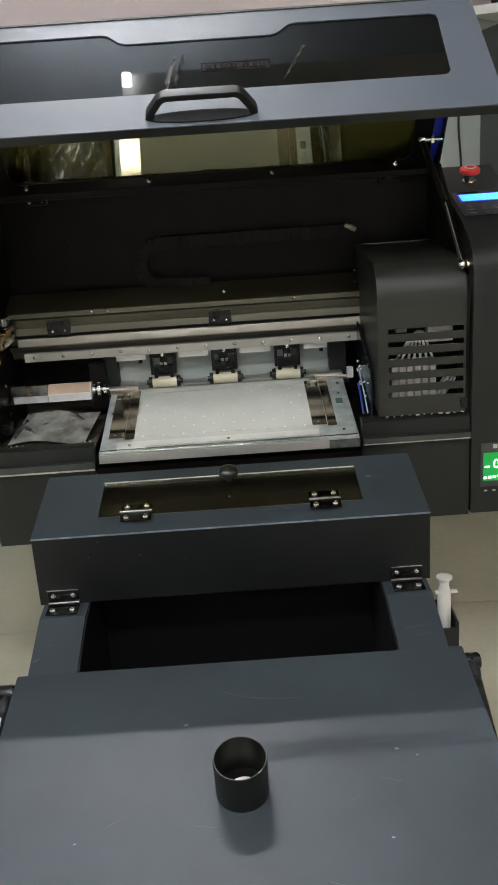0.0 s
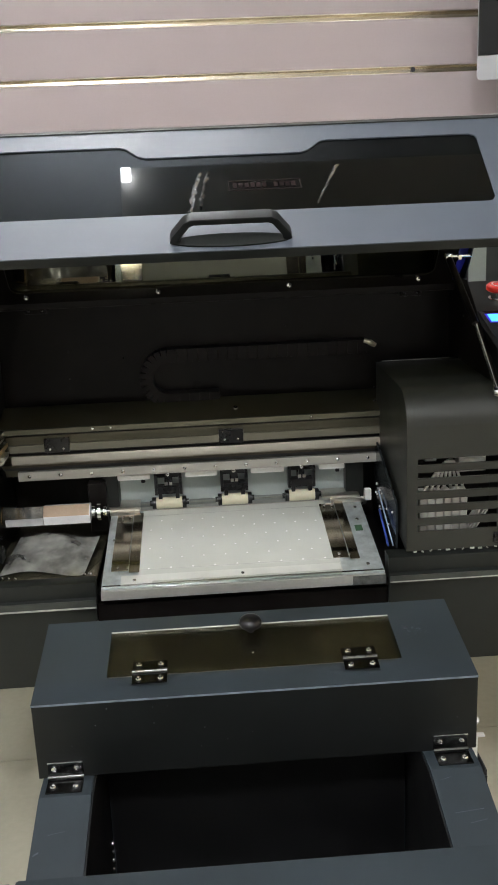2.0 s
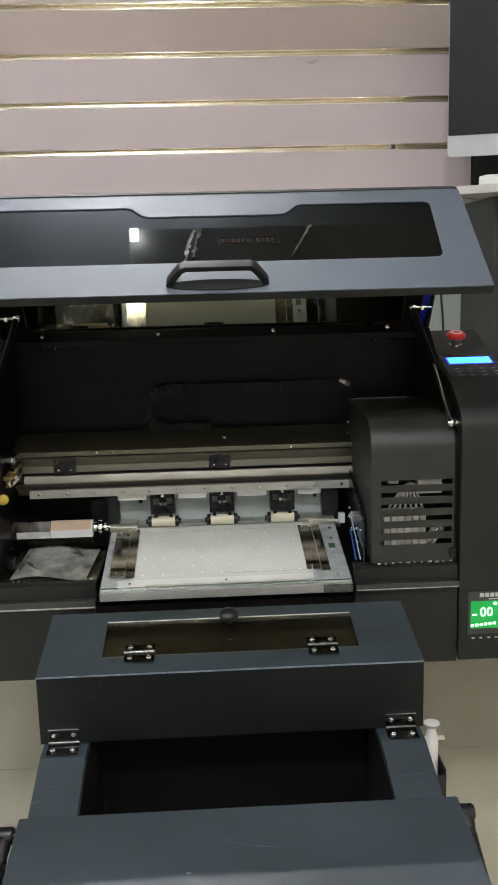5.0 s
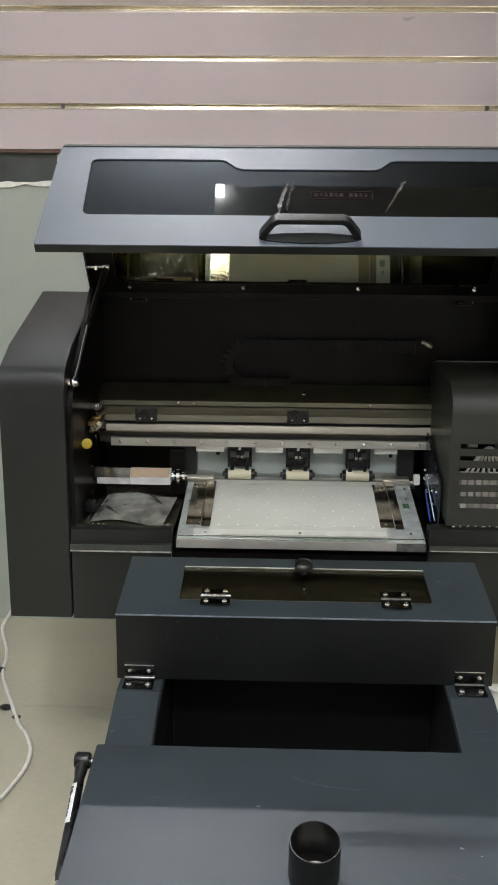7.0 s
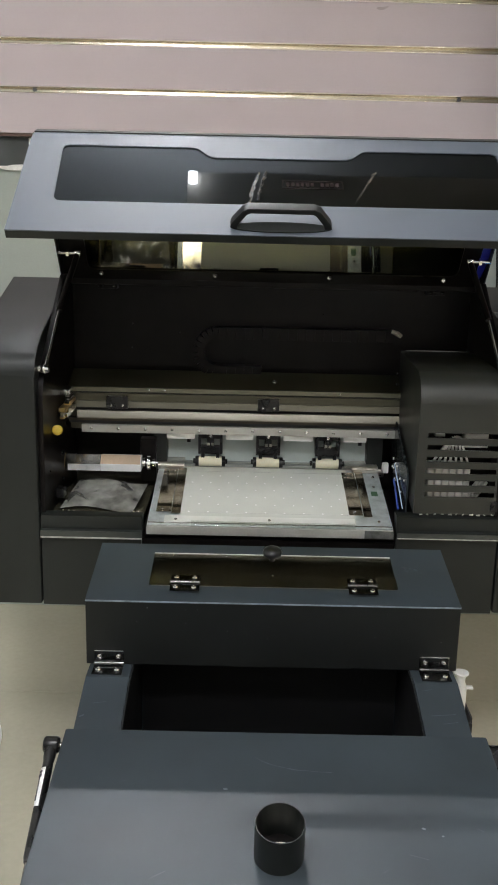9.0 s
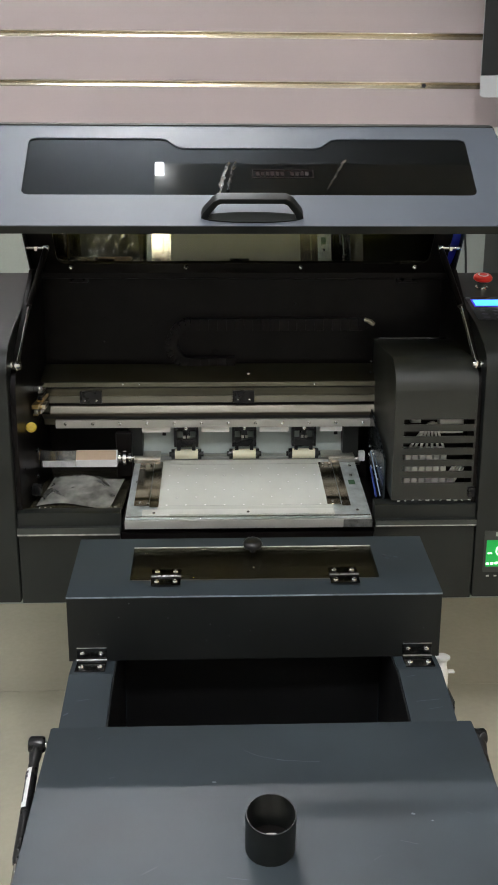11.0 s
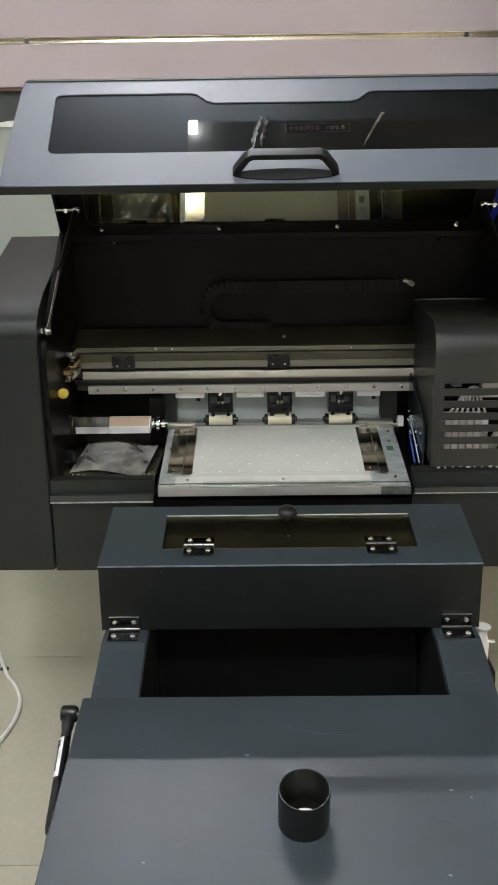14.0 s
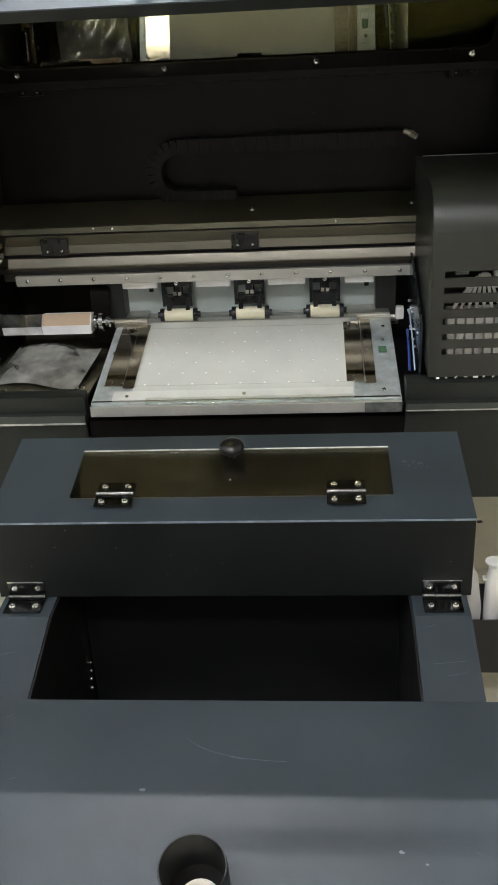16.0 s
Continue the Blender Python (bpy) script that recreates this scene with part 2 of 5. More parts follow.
# ---- building helpers ----
class Shape:
    """Collects primitives into one bmesh."""

    def __init__(self):
        self.bm = bmesh.new()

    def add(self, verts, faces):
        vs = [self.bm.verts.new(v) for v in verts]
        return [self.bm.faces.new([vs[i] for i in f]) for f in faces]

    def box(self, a, b, bevel=0.0, m=None):
        (x0, y0, z0), (x1, y1, z1) = a, b
        vs = [(x, y, z) for x in (x0, x1) for y in (y0, y1) for z in (z0, z1)]
        if m is not None:
            vs = [m @ Vector(v) for v in vs]
        fs = self.add(vs, [(0, 1, 3, 2), (4, 6, 7, 5), (0, 4, 5, 1), (2, 3, 7, 6), (0, 2, 6, 4), (1, 5, 7, 3)])
        if bevel:
            es = {e for f in fs for e in f.edges}
            bmesh.ops.bevel(self.bm, geom=list(es), offset=bevel, segments=2, affect="EDGES", profile=0.6)
        return self

    def tube(self, path, r, seg=10, caps=True):
        """A round bar along a path; r may be one radius or one a point."""
        pts = [Vector(p) for p in path]
        rs = r if isinstance(r, (list, tuple)) else [r] * len(pts)
        rings = []
        ref = None
        for i, p in enumerate(pts):
            d = (pts[min(i + 1, len(pts) - 1)] - pts[max(i - 1, 0)]).normalized()
            if ref is None:
                ref = d.orthogonal().normalized()
            ref = (ref - d * ref.dot(d)).normalized()
            side = d.cross(ref)
            rings.append([self.bm.verts.new(p + rs[i] * (math.cos(2 * math.pi * k / seg) * ref + math.sin(2 * math.pi * k / seg) * side)) for k in range(seg)])
        for a, b in zip(rings, rings[1:]):
            for k in range(seg):
                self.bm.faces.new((a[k], a[(k + 1) % seg], b[(k + 1) % seg], b[k]))
        if caps:
            self.bm.faces.new(rings[0][::-1])
            self.bm.faces.new(rings[-1])
        return self

    def lathe(self, profile, at, axis=(0, 0, 1), seg=24):
        """Profile of (radius, height) turned round an axis through at."""
        ax = Vector(axis).normalized()
        u = ax.orthogonal().normalized()
        v = ax.cross(u)
        at = Vector(at)
        rings = []
        for r, h in profile:
            rings.append([self.bm.verts.new(at + ax * h + max(r, 1e-5) * (math.cos(2 * math.pi * k / seg) * u + math.sin(2 * math.pi * k / seg) * v)) for k in range(seg)])
        for a, b in zip(rings, rings[1:]):
            for k in range(seg):
                self.bm.faces.new((a[k], a[(k + 1) % seg], b[(k + 1) % seg], b[k]))
        return self

    def prism(self, outline, x0, x1, m=None, bevel=0.0):
        """Outline of (y, z) carried along x."""
        f = (lambda v: m @ Vector(v)) if m is not None else Vector
        k = len(outline)
        vs = [self.bm.verts.new(f((x, y, z))) for x in (x0, x1) for y, z in outline]
        fs = [self.bm.faces.new((vs[i], vs[(i + 1) % k], vs[k + (i + 1) % k], vs[k + i])) for i in range(k)]
        fs += [self.bm.faces.new(vs[:k][::-1]), self.bm.faces.new(vs[k:])]
        if bevel:
            es = {e for f2 in fs[-2:] for e in f2.edges}
            bmesh.ops.bevel(self.bm, geom=list(es), offset=bevel, segments=2, affect="EDGES", profile=0.6)
        return self

    def frame_plate(self, outer, inner, z0, z1, m):
        """A plate with one hole: two outlines of (x, y), each with the same number of points, between z0 and z1."""
        k = len(outer)
        rows = [[self.bm.verts.new(m @ Vector((x, y, z))) for x, y in o] for z in (z0, z1) for o in (outer, inner)]
        lo, li, ho, hi = rows
        for i in range(k):
            j = (i + 1) % k
            self.bm.faces.new((ho[i], ho[j], hi[j], hi[i]))
            self.bm.faces.new((lo[j], lo[i], li[i], li[j]))
            self.bm.faces.new((lo[i], lo[j], ho[j], ho[i]))
            self.bm.faces.new((li[j], li[i], hi[i], hi[j]))
        return self

    def plate(self, outline, z0, z1, m):
        k = len(outline)
        lo = [self.bm.verts.new(m @ Vector((x, y, z0))) for x, y in outline]
        hi = [self.bm.verts.new(m @ Vector((x, y, z1))) for x, y in outline]
        for i in range(k):
            j = (i + 1) % k
            self.bm.faces.new((lo[i], lo[j], hi[j], hi[i]))
        self.bm.faces.new(lo[::-1])
        self.bm.faces.new(hi)
        return self


def finish(name, shape, mat, smooth=True):
    bm = shape.bm
    bmesh.ops.recalc_face_normals(bm, faces=bm.faces)
    bm.normal_update()
    me = bpy.data.meshes.new(name)
    normals = []
    if smooth:
        # large faces keep their own normal, so that only bevels and round walls look round
        area = {f: f.calc_area() for f in bm.faces}
        limit = math.cos(radians(48))
        for f in bm.faces:
            for c in f.loops:
                n = Vector((0, 0, 0))
                for g in c.vert.link_faces:
                    if g.normal.dot(f.normal) > limit:
                        n += g.normal * area[g]
                normals.append(n.normalized() if n.length > 0 else f.normal.copy())
    bm.to_mesh(me)
    bm.free()
    me.materials.append(mat)
    if smooth:
        me.shade_smooth()
        me.normals_split_custom_set(normals)
    return me


def thing(name, at, label, category, group="", kind=""):
    ob = new(name)
    ob.empty_display_size = 0.05
    ob.location = at
    return tagged(ob, label, category, group, kind)


def part(name, shape, mat, parent, label="", smooth=True):
    ob = new(name, finish(name, shape, mat, smooth))
    ob.parent = parent
    if parent.type == "EMPTY":
        ob.matrix_parent_inverse = Matrix.Translation(-parent.location)
    if label:
        ob["label"] = label
    return ob


def solid(name, shape, mat, label, category="", group="", kind="", smooth=True):
    return tagged(new(name, finish(name, shape, mat, smooth)), label, category, group, kind)


def arc(cx, cy, r, a0, a1, n):
    return [(cx + r * math.cos(radians(a0 + (a1 - a0) * i / n)), cy + r * math.sin(radians(a0 + (a1 - a0) * i / n))) for i in range(n + 1)]


def rounded(x0, y0, x1, y1, r, n=4):
    return arc(x1 - r, y0 + r, r, -90, 0, n) + arc(x1 - r, y1 - r, r, 0, 90, n) + arc(x0 + r, y1 - r, r, 90, 180, n) + arc(x0 + r, y0 + r, r, 180, 270, n)


def screw_head(s, at, axis=(0, 0, 1), r=0.0035, h=0.002):
    s.lathe([(r, 0), (r, h * 0.4), (r * 0.8, h), (r * 0.35, h * 1.15), (r * 0.3, h * 0.7), (0, h * 0.7)], at, axis, 12)
    return s


def text_mesh(body, size, m):
    cu = bpy.data.curves.new("text", "FONT")
    cu.body, cu.size, cu.extrude, cu.align_x, cu.align_y = body, size, 0.0004, "CENTER", "CENTER"
    tmp = new("text", cu)
    bpy.context.view_layer.update()
    me = bpy.data.meshes.new_from_object(tmp.evaluated_get(bpy.context.evaluated_depsgraph_get()))
    bpy.data.objects.remove(tmp)
    me.transform(m)
    return me


def frame_of(origin, u, v):
    """Matrix whose x, y, z are u, v and their cross product."""
    u, v = Vector(u).normalized(), Vector(v).normalized()
    w = u.cross(v)
    return Matrix(((u.x, v.x, w.x, origin[0]), (u.y, v.y, w.y, origin[1]), (u.z, v.z, w.z, origin[2]), (0, 0, 0, 1)))


# ---- the room ----
BACK = 1.475
FZ = 0.16    # the floor


def room():
    X0, X1, Y0, H = -2.4, 2.4, -3.4, 3.4
    base = solid("floor", Shape().box((X0, Y0, FZ - 0.08), (X1, BACK + 0.05, FZ - 0.004)), GROUT, "cream polished floor tiles with tan joints", "floor", kind="structure")
    solid("ceiling", Shape().box((X0, Y0, H), (X1, BACK + 0.2, H + 0.1)), CEILING, "plain grey painted ceiling", "ceiling", kind="structure")
    solid("wall_north", Shape().box((X0 - 0.1, BACK + 0.02, 0), (X1 + 0.1, BACK + 0.2, H)), WALLPAINT, "grey-green painted wall behind the printer", "wall", kind="structure")
    solid("wall_south", Shape().box((-1.1, Y0 - 0.15, 0), (X1 + 0.1, Y0, H)), ROOMWALL, "plain pale painted wall", "wall", kind="structure")
    # made-up dark stretch of wall, out of view, to shape groove reflections
    solid("wall_southwest", Shape().box((X0 - 0.1, Y0 - 0.15, 0), (-1.1, Y0, H)), DARKWALL, "unseen dark wall added for the groove inserts to reflect", "wall", kind="structure")
    solid("wall_west", Shape().box((X0 - 0.15, Y0, 0), (X0, BACK + 0.02, H)), ROOMWALL, "plain pale painted wall", "wall", kind="structure")
    # unseen wall, its tint added as a warm bounce
    solid("wall_east", Shape().box((X1, Y0, 0), (X1 + 0.15, BACK + 0.02, H)), WARMWALL, "unseen wall tinted beige to warm the bounced light", "wall", kind="structure")
    return base


FLOOR = room()


def slat_wall():
    """Horizontal boards with champagne aluminium inserts in the grooves."""
    wall = thing("slatwall", (0, BACK, 1.68), "pinkish white slatwall boards with champagne metal grooves", "wall panel", kind="structure")
    pitch, z = 0.1353, 1.7075
    first = True
    while z < 3.0:
        top = (1.822 if first else z + pitch - 0.018)
        top = min(top, 3.1)
        # boards from 2.05 m up take the colour with painted shade
        part("board", Shape().box((-2.35, BACK - 0.016, z), (0.80, BACK + 0.004, top), 0.003), SLAT if z < 2.05 else SHADEDSLAT, wall)
        if top < 2.98:
            groove = Shape()
            z0, z1 = top, top + 0.018
            groove.prism([(BACK - 0.015, z0 + 0.0005), (BACK - 0.015, z0 + 0.002), (BACK - 0.005, z0 + 0.004), (BACK - 0.003, z1 - 0.005), (BACK - 0.013, z1 - 0.002), (BACK - 0.013, z1 - 0.0005), (BACK + 0.003, z1 - 0.0005), (BACK + 0.003, z0 + 0.0005)], -2.35, 0.80)
            part("groove_insert", groove, GOLD, wall, "champagne aluminium groove insert")
        z = top + 0.018
        first = False
    # brown strip paints the shadow gap under the lowest board
    part("bottom_gap_shade", Shape().box((-2.35, BACK - 0.012, 1.698), (0.80, BACK + 0.004, 1.7068)), material("brown_gap_shade", (0.09, 0.05, 0.035), 0.6), wall, "dark brown strip for the shadow gap below the boards")
    for x in (-0.705, 0.562):
        part("screw_hole", Shape().lathe([(0.0, 0), (0.006, 0), (0.006, 0.004), (0.0, 0.004)], (x, BACK - 0.0065, 1.831), (0, -1, 0), 12), INKMARK, wall, "dark screw in the groove")
    for x0, x1, z0, z1, m in ((0.212, 0.221, 1.6925, 1.6985, PLASTER), (0.291, 0.304, 1.6935, 1.7000, PLASTER), (0.555, 0.69, 1.6990, 1.7060, GOLD)):
        part("torn_bit", Shape().box((x0, BACK - 0.0155, z0), (x1, BACK - 0.0122, z1), 0.0008), m, wall)
    sc = Shape()
    sc.add([(0.300 + 0.038 * u, BACK - 0.0166, 2.070 + 0.013 * v) for u, v in ((0, 0.35), (0.25, 0), (0.55, 0.1), (0.8, 0.45), (1, 0.95), (0.7, 0.8), (0.4, 0.65), (0.1, 0.7))], [tuple(range(8))])
    part("scuff", sc, material("grey_scuff", (0.40, 0.34, 0.33), 0.8), wall, "small grey scuff")
    # band and torn plaster below the boards
    band = Shape().box((-2.35, BACK + 0.010, 1.614), (-0.732, BACK + 0.021, 1.697))
    solid("dark_wall_band", band, DARKBAND, "dark grey painted strip below the slatwall", "wall band", kind="structure")
    rng = random.Random(4)
    s = Shape()
    n = 60
    top, low = [], []
    for i in range(n + 1):
        x = -2.3 + 1.57 * i / n
        top.append((x, 1.614 + rng.uniform(-0.003, 0.004)))
        low.append((x, 1.602 + rng.uniform(-0.008, 0.006)))
    for i in range(n):
        s.add([(top[i][0], BACK + 0.009, top[i][1]), (top[i + 1][0], BACK + 0.009, top[i + 1][1]), (low[i + 1][0], BACK + 0.009, low[i + 1][1]), (low[i][0], BACK + 0.009, low[i][1]),
               (top[i][0], BACK + 0.021, top[i][1]), (top[i + 1][0], BACK + 0.021, top[i + 1][1]), (low[i + 1][0], BACK + 0.021, low[i + 1][1]), (low[i][0], BACK + 0.021, low[i][1])],
              [(0, 1, 2, 3), (0, 4, 5, 1), (3, 2, 6, 7)])
    s.box((-0.733, BACK + 0.007, 1.628), (-0.717, BACK + 0.021, 1.696), 0.003)
    solid("torn_plaster", s, PLASTER, "ragged strip of white torn plaster on the wall", "plaster", kind="structure")


slat_wall()


# ---- oven with powder box ----
def hinge(parent, m, name="hinge"):
    """Small butt hinge: two leaves along the local y, knuckle along x, four screws."""
    leaf = Shape()
    for y0, y1 in ((0.004, 0.024), (-0.024, -0.004)):
        leaf.box((-0.025, y0, 0.0), (0.025, y1, 0.002), 0.0006, m)
    h = part(name, leaf, BLACKCHROME, parent, "black nickel butt hinge")
    k = Shape()
    for x0, x1 in ((-0.025, -0.0085), (-0.0075, 0.0075), (0.0085, 0.025)):
        k.tube([m @ Vector((x0, 0, 0.0025)), m @ Vector((x1, 0, 0.0025))], 0.0038, 10)
    part("knuckle", k, KNUCKLE, h, "bright hinge knuckle")
    for sx in (-1, 1):
        for sy in (-1, 1):
            part("screw", screw_head(Shape(), m @ Vector((sx * 0.0155, sy * 0.015, 0.002)), m.to_3x3() @ Vector((0, 0, 1)), 0.0048, 0.003), CHROME, h)
    return h


def folded_hinge(parent, x):
    """Hinge in the corner between the box front and the oven's top."""
    a = Shape()
    a.box((x - 0.025, -0.003, 0.738), (x + 0.025, -0.001, 0.758), 0.0006)
    a.box((x - 0.025, -0.036, 0.7325), (x + 0.025, -0.008, 0.7345), 0.0006)
    h = part("hinge", a, BLACKCHROME, parent, "black nickel butt hinge")
    part("edge", Shape().box((x - 0.025, -0.0045, 0.7582), (x + 0.025, -0.001, 0.7603), 0.0004), CHROME, h, "bright upper hinge edge")
    k = Shape()
    for x0, x1 in ((-0.025, -0.0085), (-0.0075, 0.0075), (0.0085, 0.025)):
        k.tube([(x + x0, -0.005, 0.737), (x + x1, -0.005, 0.737)], 0.0036, 10)
    part("knuckle", k, KNUCKLE, h, "bright hinge knuckle")
    for sx in (-1, 1):
        part("screw", screw_head(Shape(), (x + sx * 0.0155, -0.003, 0.7495), (0, -1, 0), 0.0048, 0.003), CHROME, h)
        part("screw", screw_head(Shape(), (x + sx * 0.0155, -0.023, 0.7345), (0, 0, 1), 0.0048, 0.003), CHROME, h)


def gas_strut(parent, side):
    x = side * 0.341
    a, b = Vector((x, -0.157, 0.677)), Vector((x, -0.58, 0.478))
    d = (b - a).normalized()
    st = part("gas_strut", Shape().tube([a + d * 0.033, a + d * 0.176, a + d * 0.184], [0.0080, 0.0080, 0.0062], 18), PLASTIC, parent, "black gas strut beside the oven lid")
    part("rod", Shape().tube([a + d * 0.182, b], 0.0045, 12), DARKNICKEL, st, "bright strut rod")
    part("neck", Shape().tube([a, a + d * 0.036], 0.0068, 12), DARKNICKEL if side > 0 else PLASTIC, st, "bright strut neck" if side > 0 else "")
    cap = Shape()
    cap.lathe([(0, -0.013), (0.0105, -0.012), (0.0130, -0.009), (0.0130, 0.009), (0.0105, 0.012), (0, 0.012)], a, (1, 0, 0), 22)
    cap.tube([a, a + d * 0.02, a + d * 0.034], [0.0105, 0.0095, 0.0070], 14)
    part("end_cap", cap, PLASTIC, st, "black ball joint cap")
    part("stud", Shape().tube([(x - side * 0.045, a.y, a.z), (x, a.y, a.z)], 0.004, 10), CHROME, st)
    if side < 0:
        out = Vector((-1, 0, 0))
        up = Vector((0, d.z, -d.y))
        lb, mk = Shape(), Shape()
        ring = [[a + d * v + 0.0084 * (math.cos(radians(q)) * out + math.sin(radians(q)) * up) for q in range(-30, 91, 12)] for v in (0.042, 0.104)]
        lb.add(ring[0] + ring[1], [(i, i + 1, i + 12, i + 11) for i in range(10)])
        part("label", lb, LABEL, st, "white printed label round the strut")
        for i in range(9):
            q = radians(38)
            f = frame_of(a + d * (0.047 + 0.0055 * i) + 0.0079 * (math.cos(q) * out + math.sin(q) * up), -math.sin(q) * out + math.cos(q) * up, d)
            w = 0.0030 if i < 2 else 0.0012
            mk.box((-w, 0, -0.0011), (w, 0.0040 + 0.001 * (i % 2), 0.0011), 0, f)
        part("printed_bar", mk, INKMARK, st, "dark unreadable print")


def oven():
    o = thing("curing_oven", (0, -0.4, FZ), "slate grey metal powder curing oven with a raised box", "oven")
    W = 0.303
    body = Shape()
    # walls with a deep feed slot between them
    body.prism([(-0.185, FZ + 0.05), (-0.185, 0.60), (-0.40, 0.60), (-0.95, 0.49), (-0.95, FZ + 0.05)], -W, W)
    body.box((-W, -0.187, FZ + 0.05), (W, 0.18, 0.40))
    arm = [(0.18, 0.40), (0.18, 0.732), (-0.042, 0.732), (-0.188, 0.692), (-0.188, 0.40)]
    body.prism(arm, -0.308, -0.236)
    body.prism(arm, 0.236, 0.308)
    body.box((-0.233, 0.10, 0.40), (0.233, 0.18, 0.731))
    part("body", body, SLATE, o, smooth=False)
    # black sheets over the slate walls stand for the slot's inner shade
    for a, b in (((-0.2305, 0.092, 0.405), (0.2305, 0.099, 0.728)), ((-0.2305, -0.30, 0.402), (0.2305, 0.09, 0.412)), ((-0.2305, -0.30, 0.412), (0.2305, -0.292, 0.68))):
        part("slot_shade_sheet", Shape().box(a, b), SLOTBLACK, o, "black sheet for the shade inside the feed slot")
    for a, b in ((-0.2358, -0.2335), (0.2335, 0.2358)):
        part("slot_shade_sheet", Shape().prism([(0.091, 0.405), (0.091, 0.7295), (-0.042, 0.7295), (-0.188, 0.6895), (-0.188, 0.405)], a, b), SLOTBLACK, o, "black sheet for the shade inside the feed slot")
    for i, z in enumerate((0.511, 0.524, 0.536, 0.548)):
        part("rivet", screw_head(Shape(), (-0.2333, 0.074 + 0.0045 * i, z), (1, 0, 0), 0.0028, 0.002), CHROME, o)
    for x in (-0.27, 0.27):
        for y in (-0.88, 0.12):
            part("foot", Shape().lathe([(0, 0), (0.03, 0), (0.03, 0.02), (0.012, 0.025), (0.012, 0.055), (0, 0.055)], (x, y, FZ), (0, 0, 1), 16), RUBBER, o)
    # raised box
    B = 0.314
    K = math.atan(0.17)
    TS = frame_of((0, 0, 0.8505), (1, 0, 0), (0, math.cos(K), math.sin(K)))   # sloping top: x, up the slope, outward
    D = 0.184
    bx = Shape()
    bx.box((-B, 0.0, 0.733), (B, 0.005, 0.8475), 0.0012)
    bx.prism([(0.005, 0.733), (0.005, 0.847), (D, 0.847 + 0.17 * D), (D, 0.733)], -B, -B + 0.005)
    bx.prism([(0.005, 0.733), (0.005, 0.847), (D, 0.847 + 0.17 * D), (D, 0.733)], B - 0.005, B)
    bx.box((-B + 0.005, D - 0.005, 0.733), (B - 0.005, D, 0.846 + 0.17 * D))
    # walls painted darker than the slate top to hold the front's shade
    top_box = part("top_box", bx, DEEPBLACK, o, "raised metal box on the oven, blackened for its shaded front", smooth=False)
    G = (-0.2085, 0.0455, 0.2105, 0.1430)
    DS = D / math.cos(K)
    rim = Shape().frame_plate([(-B, -0.001), (B, -0.001), (B, DS), (-B, DS)], [(G[0], G[1]), (G[2], G[1]), (G[2], G[3]), (G[0], G[3])], -0.0025, 0.0005, TS)
    part("top_plate", rim, SLATE, top_box, "slate grey sloping top plate", smooth=False)
    part("worn_edge", Shape().box((-B, -0.0022, 0.8478), (B, -0.0012, 0.8505), 0.0004), material("worn_bright_edge", (0.16, 0.19, 0.23), 0.35, 0.3, vary=0.4, scale=40), top_box, "worn bright front edge")
    win = part("window", Shape().box((G[0] - 0.004, G[1] + 0.001, 0.0012), (G[2] + 0.004, G[3] + 0.003, 0.0045), 0.0006, TS), PANEBOX, top_box, "brown smoked acrylic flap")
    part("window_edge", Shape().box((G[0] - 0.004, G[3] + 0.0033, 0.001), (G[2] + 0.004, G[3] + 0.0058, 0.0050), 0.0005, TS), material("pale_cut_edge", (0.42, 0.42, 0.38), 0.3, vary=0.2, scale=30), top_box, "pale cut acrylic edge")
    up = TS.to_3x3() @ Vector((0, 0, 1))
    part("screw", screw_head(Shape(), TS @ Vector((0, 0.078, 0.0045)), up, 0.002, 0.001), CHROME, win)
    part("inner_shelf", Shape().box((G[0] - 0.03, G[1] - 0.03, -0.016), (G[2] + 0.03, G[3] + 0.02, -0.012), 0, TS), material("brown_inner_plate", (0.105, 0.10, 0.085), 0.5, vary=0.2, scale=12), top_box, "dull brown inner plate")
    kn = Shape().lathe([(0.0045, 0), (0.0045, 0.006), (0.009, 0.009), (0.0165, 0.013), (0.0175, 0.018), (0.015, 0.023), (0.009, 0.0255), (0, 0.026)], TS @ Vector((0, 0.129, 0.0045)), up, 28)
    part("knob", kn, GLOSSBLACK, win, "round black plastic knob")
    for x in (-0.1505, 0.1535):
        hinge(top_box, frame_of(TS @ Vector((x, 0.0475, 0.0048)), (1, 0, 0), (0, math.cos(K), math.sin(K))))
    part("dark_plug", Shape().lathe([(0, 0), (0.004, 0), (0.003, 0.0008), (0, 0.001)], TS @ Vector((0.236, 0.119, 0.0006)), up, 10), INKMARK, top_box, "small dark plug")
    dust = Shape()
    rng = random.Random(14)
    for i in range(14):
        cx, cz, q = rng.uniform(-0.29, 0.29), rng.uniform(0.742, 0.842), rng.uniform(0.0004, 0.0011)
        dust.add([(cx + q * rng.uniform(0.5, 1.4) * math.cos(k * math.pi / 3), -0.0004, cz + q * rng.uniform(0.5, 1.4) * math.sin(k * math.pi / 3)) for k in range(6)], [tuple(range(6))])
    part("dust_speck", dust, material("pale_dust", (0.10, 0.11, 0.11), 0.8), top_box, "pale dust specks and nicks")["kind"] = "stuff"
    for x in (-0.275, 0.275):
        folded_hinge(o, x)
    # gently sloping lid
    y1, y3 = -0.192, -0.96
    z1 = 0.727
    tilt = radians(7.5)
    z3 = z1 - (y1 - y3) * math.tan(tilt)
    ls = Shape()
    ls.prism([(y1, z1), (y3, z3), (y3, z3 - 0.03), (y1, z1 - 0.030)], -0.312, 0.3185, bevel=0.004)
